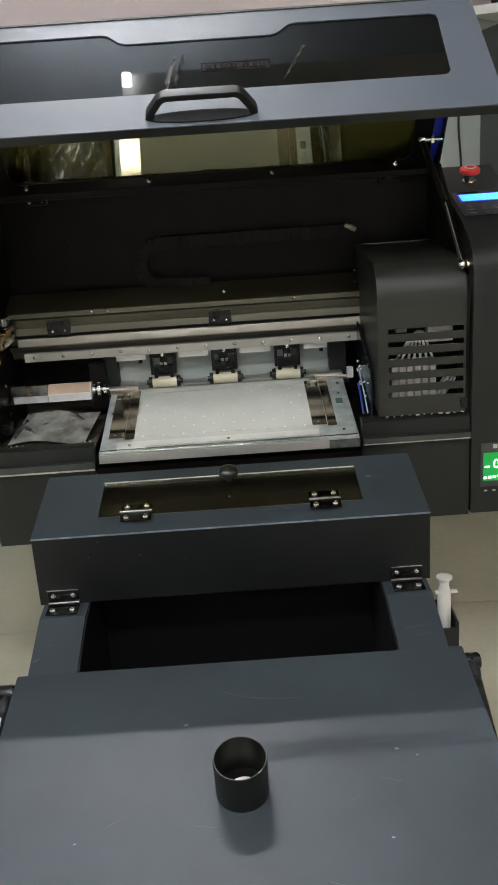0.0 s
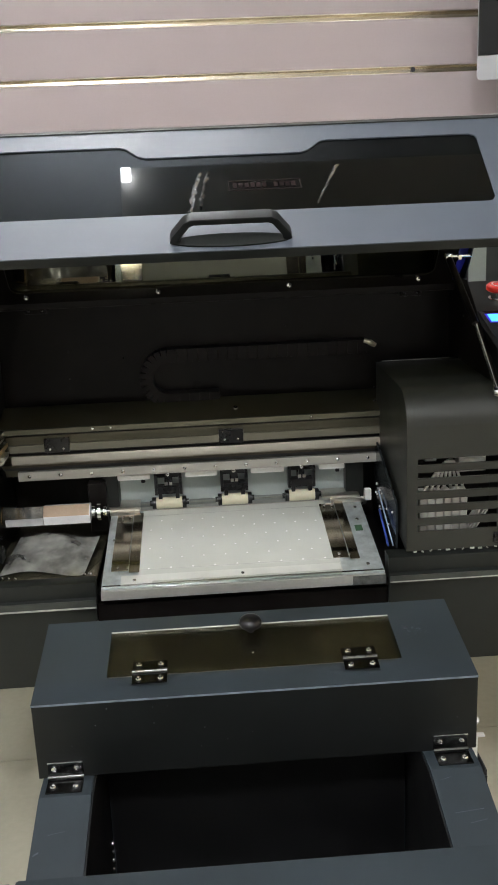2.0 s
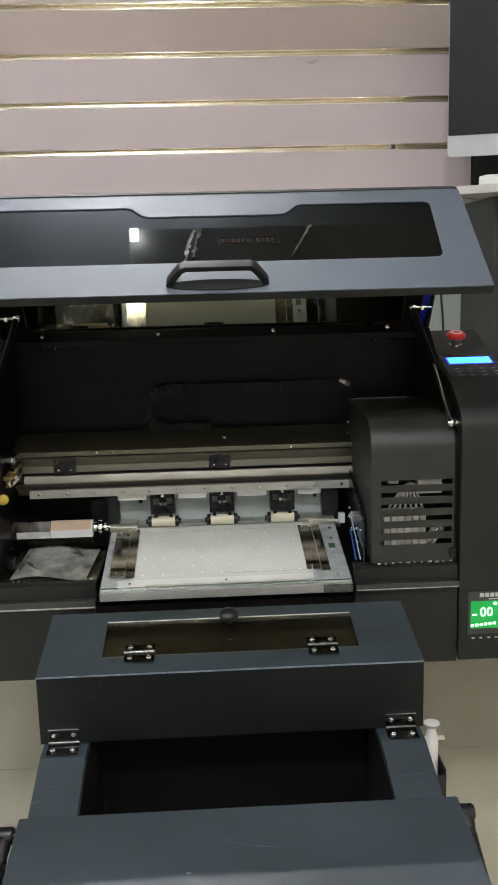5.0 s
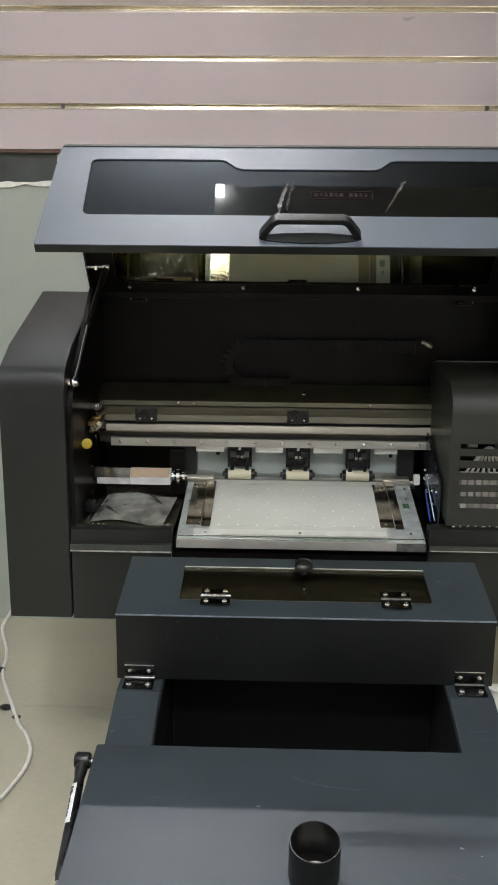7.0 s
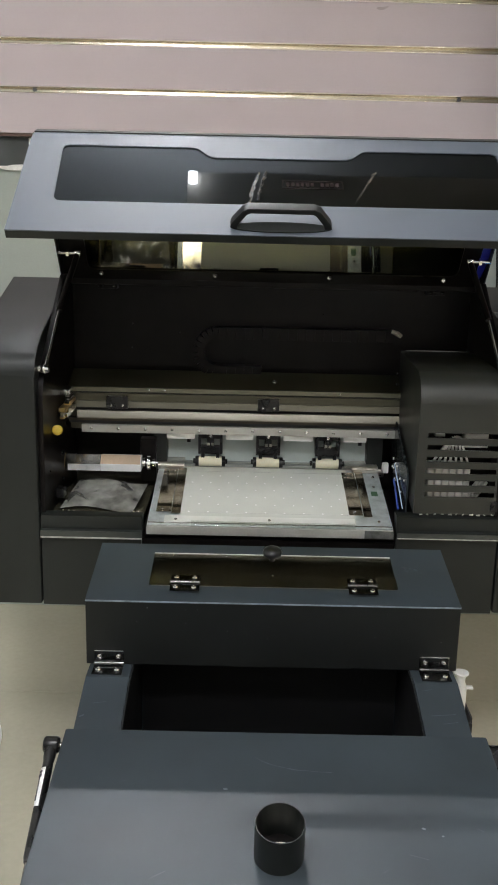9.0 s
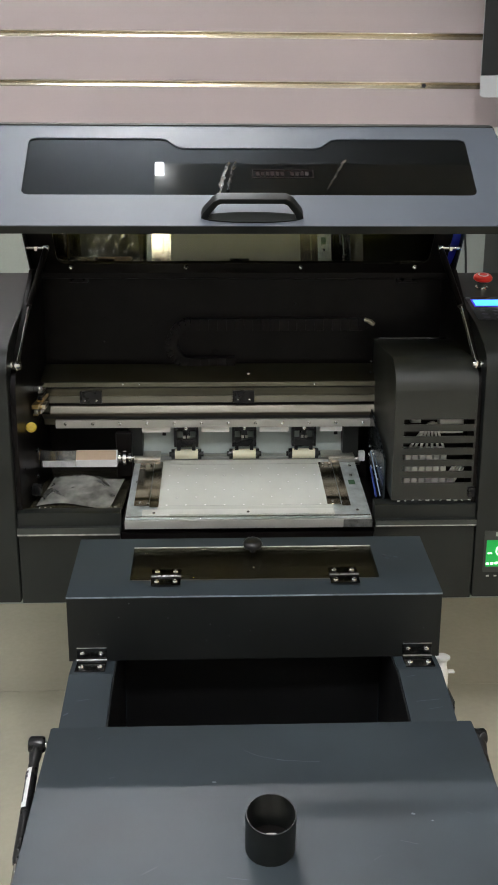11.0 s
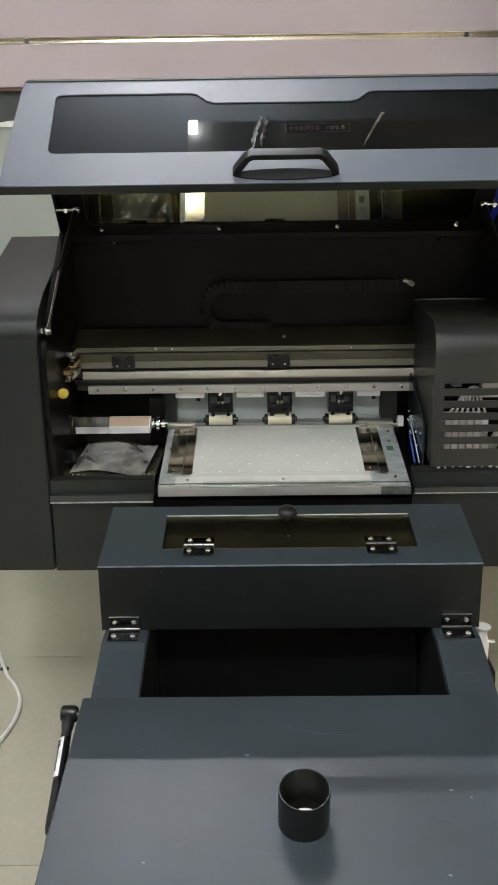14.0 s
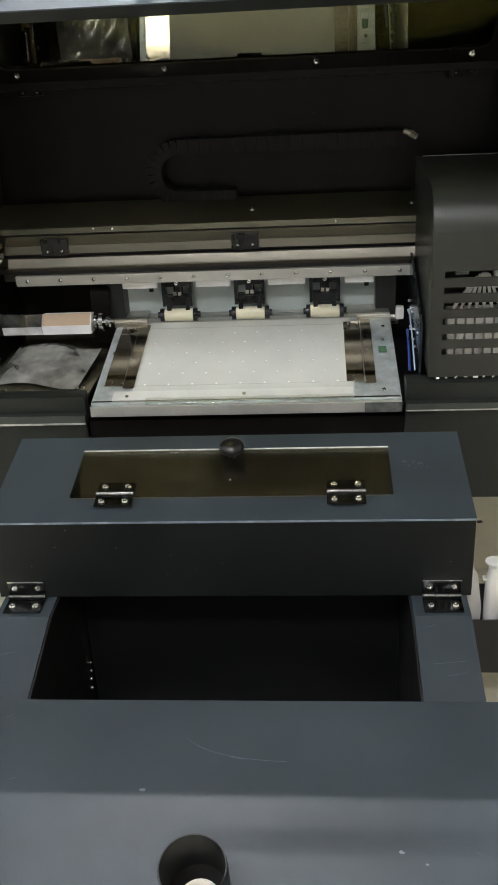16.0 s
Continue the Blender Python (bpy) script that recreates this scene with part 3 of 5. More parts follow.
    ld = part("oven_lid", ls, SLATE, o, "slate grey sloping metal lid with scratches")
    # round chimney through the lid
    ax = (0, -math.sin(radians(13)), math.cos(radians(13)))
    base = (0.001, -0.4215, z1 - (y1 + 0.4215) * math.tan(tilt) + 0.001)
    tb = Shape().lathe([(0.0315, -0.004), (0.0315, 0.0570), (0.031, 0.0585), (0.0298, 0.0585), (0.0295, 0.0570), (0.0295, 0.002)], base, ax, 40)
    tube = part("vent_pipe", tb, BLACKCOAT, ld, "short black vent pipe standing on the lid")
    part("vent_floor", Shape().lathe([(0, 0.004), (0.0294, 0.004), (0.0294, 0.001), (0, 0.001)], base, ax, 32), BLACKIN, tube)
    part("filter_disc", Shape().lathe([(0, 0.0055), (0.019, 0.0055), (0.02, 0.0045), (0, 0.0045)], (base[0] + 0.002, base[1] - 0.006, base[2] + 0.001), ax, 24), material("pale_tan_disc", (0.62, 0.58, 0.48), 0.7), tube, "pale disc seen down the pipe")
    # scratches and chips
    chip = material("bare_scratch", (0.12, 0.135, 0.15), 0.5, vary=0.3, scale=90)

    def top_z(y):
        return z1 - (y1 - y) * math.tan(tilt) + 0.0004

    rng = random.Random(9)
    for cx, cy, r in ((-0.069, -0.309, 0.0035), (0.192, -0.373, 0.003), (0.215, -0.385, 0.002), (0.165, -0.50, 0.0025), (0.10, -0.56, 0.0025), (-0.19, -0.48, 0.002)):
        pts = [(cx + r * rng.uniform(0.6, 1.3) * math.cos(a), cy + 0.6 * r * rng.uniform(0.6, 1.3) * math.sin(a)) for a in [k * math.pi / 3.5 for k in range(7)]]
        sh = Shape()
        sh.add([(x, y, top_z(y) + 0.0002) for x, y in pts], [tuple(range(7))])
        part("paint_chip", sh, chip, ld)
    sc = Shape()
    pts = [(-0.028 + 0.012 * i, -0.246 - 0.028 * (1 - math.exp(-0.35 * i)) + rng.uniform(-0.0006, 0.0006)) for i in range(10)]
    for i, (p, q) in enumerate(zip(pts, pts[1:])):
        w = 0.0004 + 0.0005 * (i == 4)
        sc.add([(p[0], p[1] - w, top_z(p[1] - w)), (q[0], q[1] - w, top_z(q[1] - w)), (q[0], q[1] + w, top_z(q[1] + w)), (p[0], p[1] + w, top_z(p[1] + w))], [(0, 1, 2, 3)])
    FAINT = material("faint_scratch", (0.055, 0.065, 0.08), 0.5, vary=0.4, scale=120)
    part("scratch", sc, FAINT, ld, "long curved faint scratch")
    for k in range(9):
        cx, cy = rng.uniform(-0.27, 0.27), rng.uniform(-0.62, -0.21)
        ln, an = rng.uniform(0.008, 0.03), rng.uniform(-0.6, 0.6)
        rub = Shape()
        q0, q1 = (cx, cy), (cx + ln * math.cos(an), cy + ln * math.sin(an))
        rub.add([(q0[0], q0[1] - 0.0003, top_z(q0[1]) + 0.0002), (q1[0], q1[1] - 0.0003, top_z(q1[1]) + 0.0002), (q1[0], q1[1] + 0.0003, top_z(q1[1]) + 0.0002), (q0[0], q0[1] + 0.0003, top_z(q0[1]) + 0.0002)], [(0, 1, 2, 3)])
        part("scratch", rub, FAINT, ld)
    # rubbed paint on the arms and a smudge of powder on the box
    for cx, cy, ln, w in ((0.252, -0.112, 0.040, 0.0005), (0.268, -0.128, 0.024, 0.0004), (0.246, -0.060, 0.016, 0.0004), (-0.288, -0.100, 0.022, 0.0004), (-0.304, -0.128, 0.007, 0.0018)):
        z = 0.732 - max(0.0, -0.042 - cy) * 0.274 + 0.0007
        z_far = 0.732 - max(0.0, -0.042 - cy - 0.004) * 0.274 + 0.0007
        rub = Shape()
        rub.add([(cx, cy - w, z), (cx + ln, cy + 0.004 - w, z_far), (cx + ln, cy + 0.004 + w, z_far + 0.0002), (cx, cy + w, z + 0.0002)], [(0, 1, 2, 3)])
        part("scratch", rub, FAINT, o)
    rng = random.Random(31)
    powder = material("thin_white_powder", (0.055, 0.066, 0.076), 0.85, vary=0.4, scale=90)
    sm = Shape()
    for k in range(46):
        u, v, q = 0.252 + rng.gauss(0, 0.012), 0.112 + rng.gauss(0, 0.008), rng.uniform(0.0004, 0.0016)
        sm.add([TS @ Vector((u + q * rng.uniform(0.5, 1.4) * math.cos(j * math.pi / 3), v + q * rng.uniform(0.5, 1.4) * math.sin(j * math.pi / 3), 0.0008)) for j in range(6)], [tuple(range(6))])
    part("powder_smudge", sm, powder, top_box, "faint smudge of pale powder")["kind"] = "stuff"
    for side in (-1, 1):
        gas_strut(o, side)


oven()


# ---- printer ----
PF, PB = 0.336, 0.715      # front and back of the housings
PI, PO = 0.466, 0.595      # inner and outer side of the housings
ZB = 0.690                 # underside


def top_at(y):
    return 1.226 + 0.309 * (y - 0.365)


PRINTER = thing("film_printer", (0, 0.5, 0.69), "large black desktop film printer with its lid raised", "printer")


def housing(side):
    out = [(PF, ZB), (PF, 1.165)] + arc(PF + 0.052, 1.165, 0.052, 180, 112, 8) + [(0.42, top_at(0.42)), (PB - 0.01, top_at(PB - 0.01)), (PB, top_at(PB) - 0.012), (PB, ZB)]
    x0, x1 = sorted((side * PI, side * PO))
    return part("side_housing", Shape().prism(out, x0, x1, bevel=0.004), BLACKCOAT, PRINTER, "black rounded side housing")


LEFT, RIGHT = housing(-1), housing(1)


def inner_cheek(side):
    """The black inside wall beside the opening, with its curved front edge."""
    x0, x1 = sorted((side * 0.4555, side * 0.4655))
    out = [(0.352, 0.86), (0.352, 1.10)] + arc(0.352 + 0.10, 1.10, 0.10, 180, 125, 6) + [(0.60, 1.345), (0.69, 1.345), (0.69, 0.86)]
    part("inner_cheek", Shape().prism(out, x0, x1, bevel=0.002), BLACKIN, PRINTER)


for sd in (-1, 1):
    inner_cheek(sd)


def body_panels():
    s = Shape()
    s.box((-0.4640, PF + 0.004, ZB - 0.004), (-0.2600, PF + 0.012, 0.838), 0.0015)
    part("front_panel", s, BLACKCOAT, PRINTER)
    s = Shape()
    s.box((0.2575, PF + 0.004, ZB - 0.004), (0.4640, PF + 0.012, 0.850), 0.0015)
    part("front_panel", s, BLACKCOAT, PRINTER)
    part("front_panel", Shape().box((-0.2595, PF + 0.016, ZB - 0.002), (0.257, PF + 0.024, 0.832)), BLACKIN, PRINTER)
    part("base_pan", Shape().box((-0.465, PF + 0.025, ZB + 0.002), (0.465, PB, 0.715)), BLACKCOAT, PRINTER)
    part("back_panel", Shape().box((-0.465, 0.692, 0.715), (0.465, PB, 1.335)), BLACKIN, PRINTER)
    for x, z in ((-0.319, 1.231), (-0.321, 1.176), (-0.210, 1.213), (0.12, 1.262), (0.243, 1.205)):
        part("screw", screw_head(Shape(), (x, 0.692, z), (0, -1, 0), 0.0022, 0.0015), BLACKCHROME, PRINTER)
    # ledges each side of the print bed
    a = Shape()
    a.prism([(PF - 0.006, 0.836), (PF - 0.006, 0.850), (PF + 0.004, 0.853), (PF + 0.004, 0.880), (PF + 0.012, 0.883), (PF + 0.028, 0.883), (PF + 0.028, 0.838)], -0.464, -0.2585)
    part("ledge", a, BLACKCOAT, PRINTER)
    a = Shape()
    a.prism([(PF - 0.006, 0.849), (PF - 0.006, 0.860), (PF + 0.006, 0.863), (PF + 0.006, 0.890), (PF + 0.012, 0.893), (PF + 0.04, 0.893), (PF + 0.04, 0.852)], 0.258, 0.464)
    part("ledge", a, BLACKCOAT, PRINTER)
    TRIM = material("dull_grey_trim", (0.30, 0.30, 0.28), 0.4, 0.3, vary=0.4, scale=60)
    LIP = material("grey_green_lip", (0.034, 0.038, 0.035), 0.35, vary=0.15, scale=30)
    part("ledge_lip", Shape().box((-0.464, PF - 0.0072, 0.8397), (-0.2585, PF - 0.0061, 0.8520)), LIP, PRINTER, "grey front lip of the ledge")
    part("ledge_lip", Shape().box((0.258, PF - 0.0072, 0.8517), (0.464, PF - 0.0061, 0.8615)), LIP, PRINTER, "grey front lip of the ledge")
    g = Shape()
    g.box((-0.464, PF - 0.0075, 0.8365), (-0.2585, PF - 0.0062, 0.8395))
    part("trim_line", g, TRIM, PRINTER, "grey trim line along the ledge")
    g = Shape()
    g.box((0.258, PF - 0.0075, 0.8495), (0.464, PF - 0.0062, 0.8515))
    part("trim_line", g, TRIM, PRINTER, "grey trim line along the ledge")
    # tray of the dark bay beside the bed
    part("bay_tray", Shape().box((-0.4545, 0.366, 0.862), (-0.262, 0.69, 0.868)), material("olive_steel_tray", (0.18, 0.165, 0.11), 0.25, 0.8, vary=0.35, scale=14), PRINTER, "dull olive steel tray")
    part("tray_edge", Shape().box((-0.4545, 0.3835, 0.8685), (-0.262, 0.3850, 0.8740), 0.0003), CHROME, PRINTER, "bright folded tray edge")
    part("tray_strip", Shape().box((-0.452, 0.368, 0.8685), (-0.263, 0.382, 0.8705), 0.0005), BRASS, PRINTER, "dull steel strip at the tray's front")
    for x in (-0.432, -0.420, -0.408, -0.285, -0.275):
        part("screw", screw_head(Shape(), (x, 0.392 + 0.01 * math.sin(40 * x), 0.8705), (0, 0, 1), 0.0035, 0.003), CHROME, PRINTER)
    # black block added behind the bed, standing for the shade on its underside
    part("bed_shade_block", Shape().box((-0.262, 0.366, 0.715), (0.456, 0.69, 0.845)), BLACKIN, PRINTER)


body_panels()

# the print bed, which rises towards the rollers
BED = frame_of((0, 0.345, 0.866), (1, 0, 0), (0, 0.255, 0.049))


def on_bed(x, v, h=0.0):
    return BED @ Vector((x, v, h))


def bed():
    b = part("print_bed", Shape().box((-0.250, 0.0, -0.014), (0.252, 0.262, 0.0), 0.0012, BED), GALV, PRINTER, "galvanised sloping print bed")
    part("front_lip", Shape().box((-0.250, PF, 0.846), (0.252, 0.3435, 0.8635), 0.0012), material("pale_steel_lip", (0.46, 0.46, 0.43), 0.3, 0.5, vary=0.12, scale=12), b, "brushed steel front lip")
    part("lip_end", Shape().box((0.193, PF - 0.0012, 0.8465), (0.2518, PF - 0.0002, 0.8630)), material("wet_dark_lip", (0.10, 0.105, 0.10), 0.25, 0.4, vary=0.5, scale=60), b, "dark wet end of the lip")
    part("edge_line", Shape().box((-0.248, 0.002, 0.0003), (0.250, 0.006, 0.0014), 0.0003, BED), CHROME, b, "bright front edge")
    mid = Shape()
    mid.box((-0.186, 0.008, 0.0006), (0.178, 0.258, 0.0022), 0.0005, BED)
    part("film_bed", mid, FILM, b, "grey-white perforated film bed")
    part("front_strip", Shape().box((-0.216, 0.004, 0.0024), (0.176, 0.030, 0.0034), 0.0004, BED), material("pale_aluminium_strip", (0.66, 0.67, 0.63), 0.4, 0.2, vary=0.06, scale=20), b, "pale front strip")
    holes = Shape()
    rng = random.Random(2)
    for i in range(9):
        for j in range(6):
            x = -0.168 + 0.040 * i + (0.02 if j % 2 else 0)
            if x > 0.168:
                continue
            v = 0.05 + 0.033 * j
            holes.lathe([(0.0, 0.0006), (0.0017, 0.0006), (0.0020, 0.0)], on_bed(x, v, 0.0022), BED.to_3x3() @ Vector((0, 0, 1)), 8)
    hb = part("vacuum_hole", holes, HOLE, b, "rows of small white vacuum holes")
    hb["kind"] = "stuff"
    part("groove_line", Shape().box((-0.185, 0.046, 0.0022), (0.165, 0.0472, 0.0026), 0, BED), PALEMARK, b)
    part("groove_line", Shape().box((-0.185, 0.236, 0.0022), (0.165, 0.2372, 0.0026), 0, BED), PALEMARK, b)
    # spring-steel film guides, slightly bowed
    for x0, x1 in ((-0.2355, -0.1845), (0.1665, 0.2140)):
        g = Shape()
        xm = x0 + 0.62 * (x1 - x0)
        n = 40
        for a0, a1, lift in ((x0, xm - 0.0006, 0.0), (xm + 0.0006, x1, 0.0012)):
            k0, k1 = (0.046, 0.242) if a0 == x0 else (0.038, 0.246)
            lo = []
            for i in range(n + 1):
                v = k0 + (k1 - k0) * i / n
                h = 0.0028 + lift + (0.0014 if 0.13 < i / n < 0.87 else 0.0)
                lo.append((v, h))
            vs = [BED @ Vector((x, v, h + e)) for e in (0, 0.0009) for x in (a0, a1) for v, h in lo]
            m = n + 1
            fs = []
            for i in range(n):
                fs += [(i, m + i, m + i + 1, i + 1), (2 * m + i, 2 * m + i + 1, 3 * m + i + 1, 3 * m + i), (i, i + 1, 2 * m + i + 1, 2 * m + i), (m + i, 3 * m + i, 3 * m + i + 1, m + i + 1)]
            fs += [(0, 2 * m, 3 * m, m), (n, m + n, 3 * m + n, 2 * m + n)]
            g.add(vs, fs)
        gd = part("film_guide", g, CLIPSTEEL, b, "brown spring-steel film guide")
        for px, pv in ((x0 + 0.010, 0.232), (x0 + 0.025, 0.232), (x0 + 0.012, 0.055), (x0 + 0.03, 0.052)):
            part("screw", screw_head(Shape(), on_bed(px, pv, 0.0055), BED.to_3x3() @ Vector((0, 0, 1)), 0.003, 0.002), CHROME, gd)
    for px, pv in ((-0.236, 0.150), (-0.192, 0.014), (0.232, 0.175), (0.225, 0.02), (0.0, 0.016), (0.236, 0.222)):
        part("screw", screw_head(Shape(), on_bed(px, pv, 0.0032), BED.to_3x3() @ Vector((0, 0, 1)), 0.0035, 0.002), CHROME, b)
    part("green_label", Shape().box((0.224, 0.138, 0.0004), (0.238, 0.158, 0.0012), 0, BED), GREEN, b, "small green label")
    part("cross_plate", Shape().box((0.192, 0.246, 0.001), (0.252, 0.268, 0.010), 0.001, BED), STEEL, b)
    part("cross_plate", Shape().box((-0.252, 0.246, 0.001), (-0.192, 0.268, 0.010), 0.001, BED), STEEL, b)
    # clear film left on the bed, hanging over the lip
    f = Shape()
    rows = []
    rng = random.Random(5)
    path = [(0.010, 0.0042), (0.0, 0.0036), (-0.004, -0.001), (-0.006, -0.008), (-0.0065, -0.013)]
    nx = 26
    for i in range(nx + 1):
        x = -0.16 + 0.335 * i / nx
        drop = 0.55 + 0.45 * (i / nx) ** 2
        rows.append([f.bm.verts.new(BED @ Vector((x, v - 0.002, 0.0042 + (h - 0.0042) * drop + 0.0005 * math.sin(i * 1.3)))) for v, h in path])
    for p, q in zip(rows, rows[1:]):
        for k in range(len(path) - 1):
            f.bm.faces.new((p[k], q[k], q[k + 1], p[k + 1]))
    fo = part("film_edge", f, CLEARFILM, b, "clear film edge hanging over the lip")
    return b


bed()


def pinch_roller(x):
    z, y = 0.931, 0.600
    s = Shape()
    s.tube([(x - 0.026, y, z), (x + 0.026, y, z)], 0.0115, 20)
    r = part("pinch_roller", s, CREAM, PRINTER, "cream rubber pinch roller in a black holder")
    for k in (-1, 1):
        c = Shape().tube([(x + k * 0.0262, y, z), (x + k * 0.034, y, z)], 0.0122, 16)
        c.tube([(x + k * 0.034, y, z), (x + k * 0.039, y, z)], 0.006, 10)
        part("roller_cap", c, PLASTIC, r)
    a = Shape()
    for k in (-1, 1):
        a.box((x + k * 0.0245 - 0.003, y - 0.010, 0.950), (x + k * 0.0245 + 0.003, y + 0.02, 0.998), 0.001)
        a.box((x + k * 0.017 - 0.004, y - 0.006, 0.938), (x + k * 0.017 + 0.004, y + 0.006, 0.957), 0.001)
    a.box((x - 0.0245, y - 0.008, 0.986), (x + 0.0245, y + 0.012, 0.998), 0.001)
    a.box((x - 0.0245, y - 0.008, 0.952), (x + 0.0245, y + 0.012, 0.966), 0.001)
    a.box((x - 0.006, y - 0.006, 0.966), (x + 0.006, y + 0.010, 0.986))
    a.box((x - 0.026, y + 0.012, 0.988), (x + 0.026, y + 0.016, 0.999))
    a.box((x - 0.026, y + 0.012, 0.945), (x + 0.026, y + 0.016, 0.966))
    a.box((x - 0.008, y + 0.012, 0.966), (x + 0.008, y + 0.016, 0.988))
    part("holder", a, PLASTIC, r, "black plastic roller holder")
    sc = Shape()
    sc.box((x - 0.007, y - 0.010, 0.970), (x - 0.001, y - 0.0065, 0.976), 0.0005)
    sc.box((x + 0.002, y - 0.010, 0.970), (x + 0.008, y - 0.0065, 0.976), 0.0005)
    part("spring_end", sc, STEEL, r, "bright spring ends")
    part("screw", screw_head(Shape(), (x, y - 0.008, 0.993), (0, -1, 0), 0.0045, 0.003), CHROME, r)


for rx in (-0.1325, -0.001, 0.1345):
    pinch_roller(rx)


def gantry():
    x0, x1 = -0.452, 0.300
    s = Shape()
    s.box((x0, 0.606, 1.000), (x1, 0.660, 1.0995), 0.002)
    beam = part("gantry_beam", s, RAIL, PRINTER, "dull drawn aluminium gantry beam")
    part("cover_strip", Shape().prism([(0.588, 1.1015), (0.612, 1.1130), (0.640, 1.1235), (0.662, 1.1290), (0.662, 1.1185), (0.6065, 1.1005)], x0, x1), material("smoky_metal_strip", (0.10, 0.094, 0.062), 0.3, 0.75, vary=0.08, scale=8), beam, "dark glossy cover strip")
    OLIVE = brushed("olive_drawn_aluminium", (0.085, 0.081, 0.057), 0.36, 0, vary=0.22)
    part("rail", Shape().prism([(0.582, 1.0910), (0.5845, 1.1005), (0.6055, 1.1005), (0.6055, 1.0910)], x0, x1), OLIVE, beam, "olive aluminium top rail")
    # black strip painted in for the shade under the top rail
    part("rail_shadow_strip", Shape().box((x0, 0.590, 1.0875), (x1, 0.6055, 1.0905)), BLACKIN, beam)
    part("rail", Shape().box((x0, 0.5865, 1.0695), (x1, 0.6055, 1.0870), 0.0008), RAIL, beam)
    part("rail", Shape().prism([(0.583, 1.0550), (0.5862, 1.0690), (0.6055, 1.0690), (0.6055, 1.0550)], x0, x1), brushed("pale_drawn_aluminium", (0.115, 0.108, 0.083), 0.38, 0, vary=0.2), beam, "pale aluminium rail")
    # black strip painted in for the shade above the guide rail
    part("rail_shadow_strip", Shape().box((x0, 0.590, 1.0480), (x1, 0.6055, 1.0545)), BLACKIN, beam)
    part("rail", Shape().prism([(0.5800, 1.0300), (0.5795, 1.0335), (0.5855, 1.0470), (0.6055, 1.0475), (0.6055, 1.0300)], x0 + 0.02, x1), brushed("bright_guide_steel", (0.165, 0.154, 0.125), 0.40, 0, vary=0.2), beam, "bright flat guide rail")
    part("rail_lower_strip", Shape().box((x0, 0.588, 1.0235), (x1, 0.6055, 1.0290)), material("dark_brown_rail", (0.055, 0.045, 0.032), 0.35, 0.6, vary=0.2, scale=30), beam)
    part("belt", Shape().box((x0, 0.594, 1.0170), (x1, 0.6055, 1.0228)), RUBBER, beam)
    br = part("screw_strip", Shape().box((x0 + 0.03, 0.580, 0.998), (x1 - 0.01, 0.592, 1.016), 0.001), SATIN, beam, "steel strip with a row of screws")
    for i in range(12):
        part("screw", screw_head(Shape(), (-0.40 + 0.0605 * i, 0.580, 1.008), (0, -1, 0), 0.004, 0.003), CHROME, br)
    for x in (-0.341, -0.003):
        c = part("rail_clip", Shape().box((x - 0.024, 0.574, 1.054), (x + 0.024, 0.5855, 1.082), 0.0015), PLASTIC, beam, "black plastic rail clip")
        for k in (-1, 1):
            part("screw", screw_head(Shape(), (x + k * 0.013, 0.574, 1.062), (0, -1, 0), 0.003, 0.002), CHROME, c)
    part("screw", screw_head(Shape(), (0.0095, 0.614, 1.1137), (0, -0.40, 0.9), 0.0055, 0.004), CHROME, beam)
    for x, y, z in ((0.284, 0.604, 1.117), (0.2935, 0.608, 1.114), (0.290, 0.640, 1.135)):
        part("screw", screw_head(Shape(), (x, y, z), (0, -0.8, 0.6), 0.0036, 0.003), CHROME, beam)
    for x, z in ((-0.27, 1.0965), (-0.235, 1.0960), (0.155, 1.0955)):
        part("screw", screw_head(Shape(), (x, 0.583, z), (0, -1, 0.2), 0.0025, 0.002), CHROME, beam)
    # plates that close the gap behind the rollers
    for a, b in ((-0.098, -0.035), (0.033, 0.10), (-0.232, -0.168), (0.17, 0.222)):
        part("white_guide", Shape().box((a, 0.594, 0.983), (b, 0.604, 0.9975), 0.003), WHITEPL, beam, "white rounded film guides")
    part("rear_plate", Shape().box((-0.25, 0.640, 0.90), (0.252, 0.646, 0.996)), GREYPLATE, PRINTER, "grey-green plate behind the rollers")
    part("side_stop", Shape().box((-0.262, 0.60, 0.90), (-0.232, 0.638, 0.997)), BLACKCOAT, PRINTER)
    part("side_stop", Shape().box((0.226, 0.61, 0.90), (0.262, 0.638, 0.997)), BLACKCOAT, PRINTER)
    for a, b in ((-0.254, -0.192), (0.176, 0.250)):
        part("end_plate", Shape().prism([(0.592, 0.923), (0.592, 0.9275), (0.634, 0.930), (0.634, 0.923)], a, b), STEEL, PRINTER, "flat steel plate beside the rollers")
    for x in (-0.183, 0.21):
        part("peg", Shape().tube([(x, 0.615, 0.997), (x, 0.615, 0.972)], 0.0045, 10), PLASTIC, PRINTER)
    fs = Shape().tube([(-0.25, 0.622, 0.910), (0.268, 0.622, 0.910)], 0.014, 18)
    part("feed_shaft", fs, STEEL, PRINTER, "steel feed shaft under the rollers")
    part("feed_plate", Shape().box((-0.25, 0.603, 0.9165), (0.25, 0.639, 0.9225), 0.001), material("grey_feed_plate", (0.33, 0.34, 0.32), 0.35, 0.6, vary=0.1, scale=25), PRINTER)
    eb = Shape()
    eb.box((0.262, 0.594, 0.912), (0.276, 0.608, 0.936), 0.003)
    part("white_stop", eb, WHITEPL, PRINTER, "white end stop")


gantry()


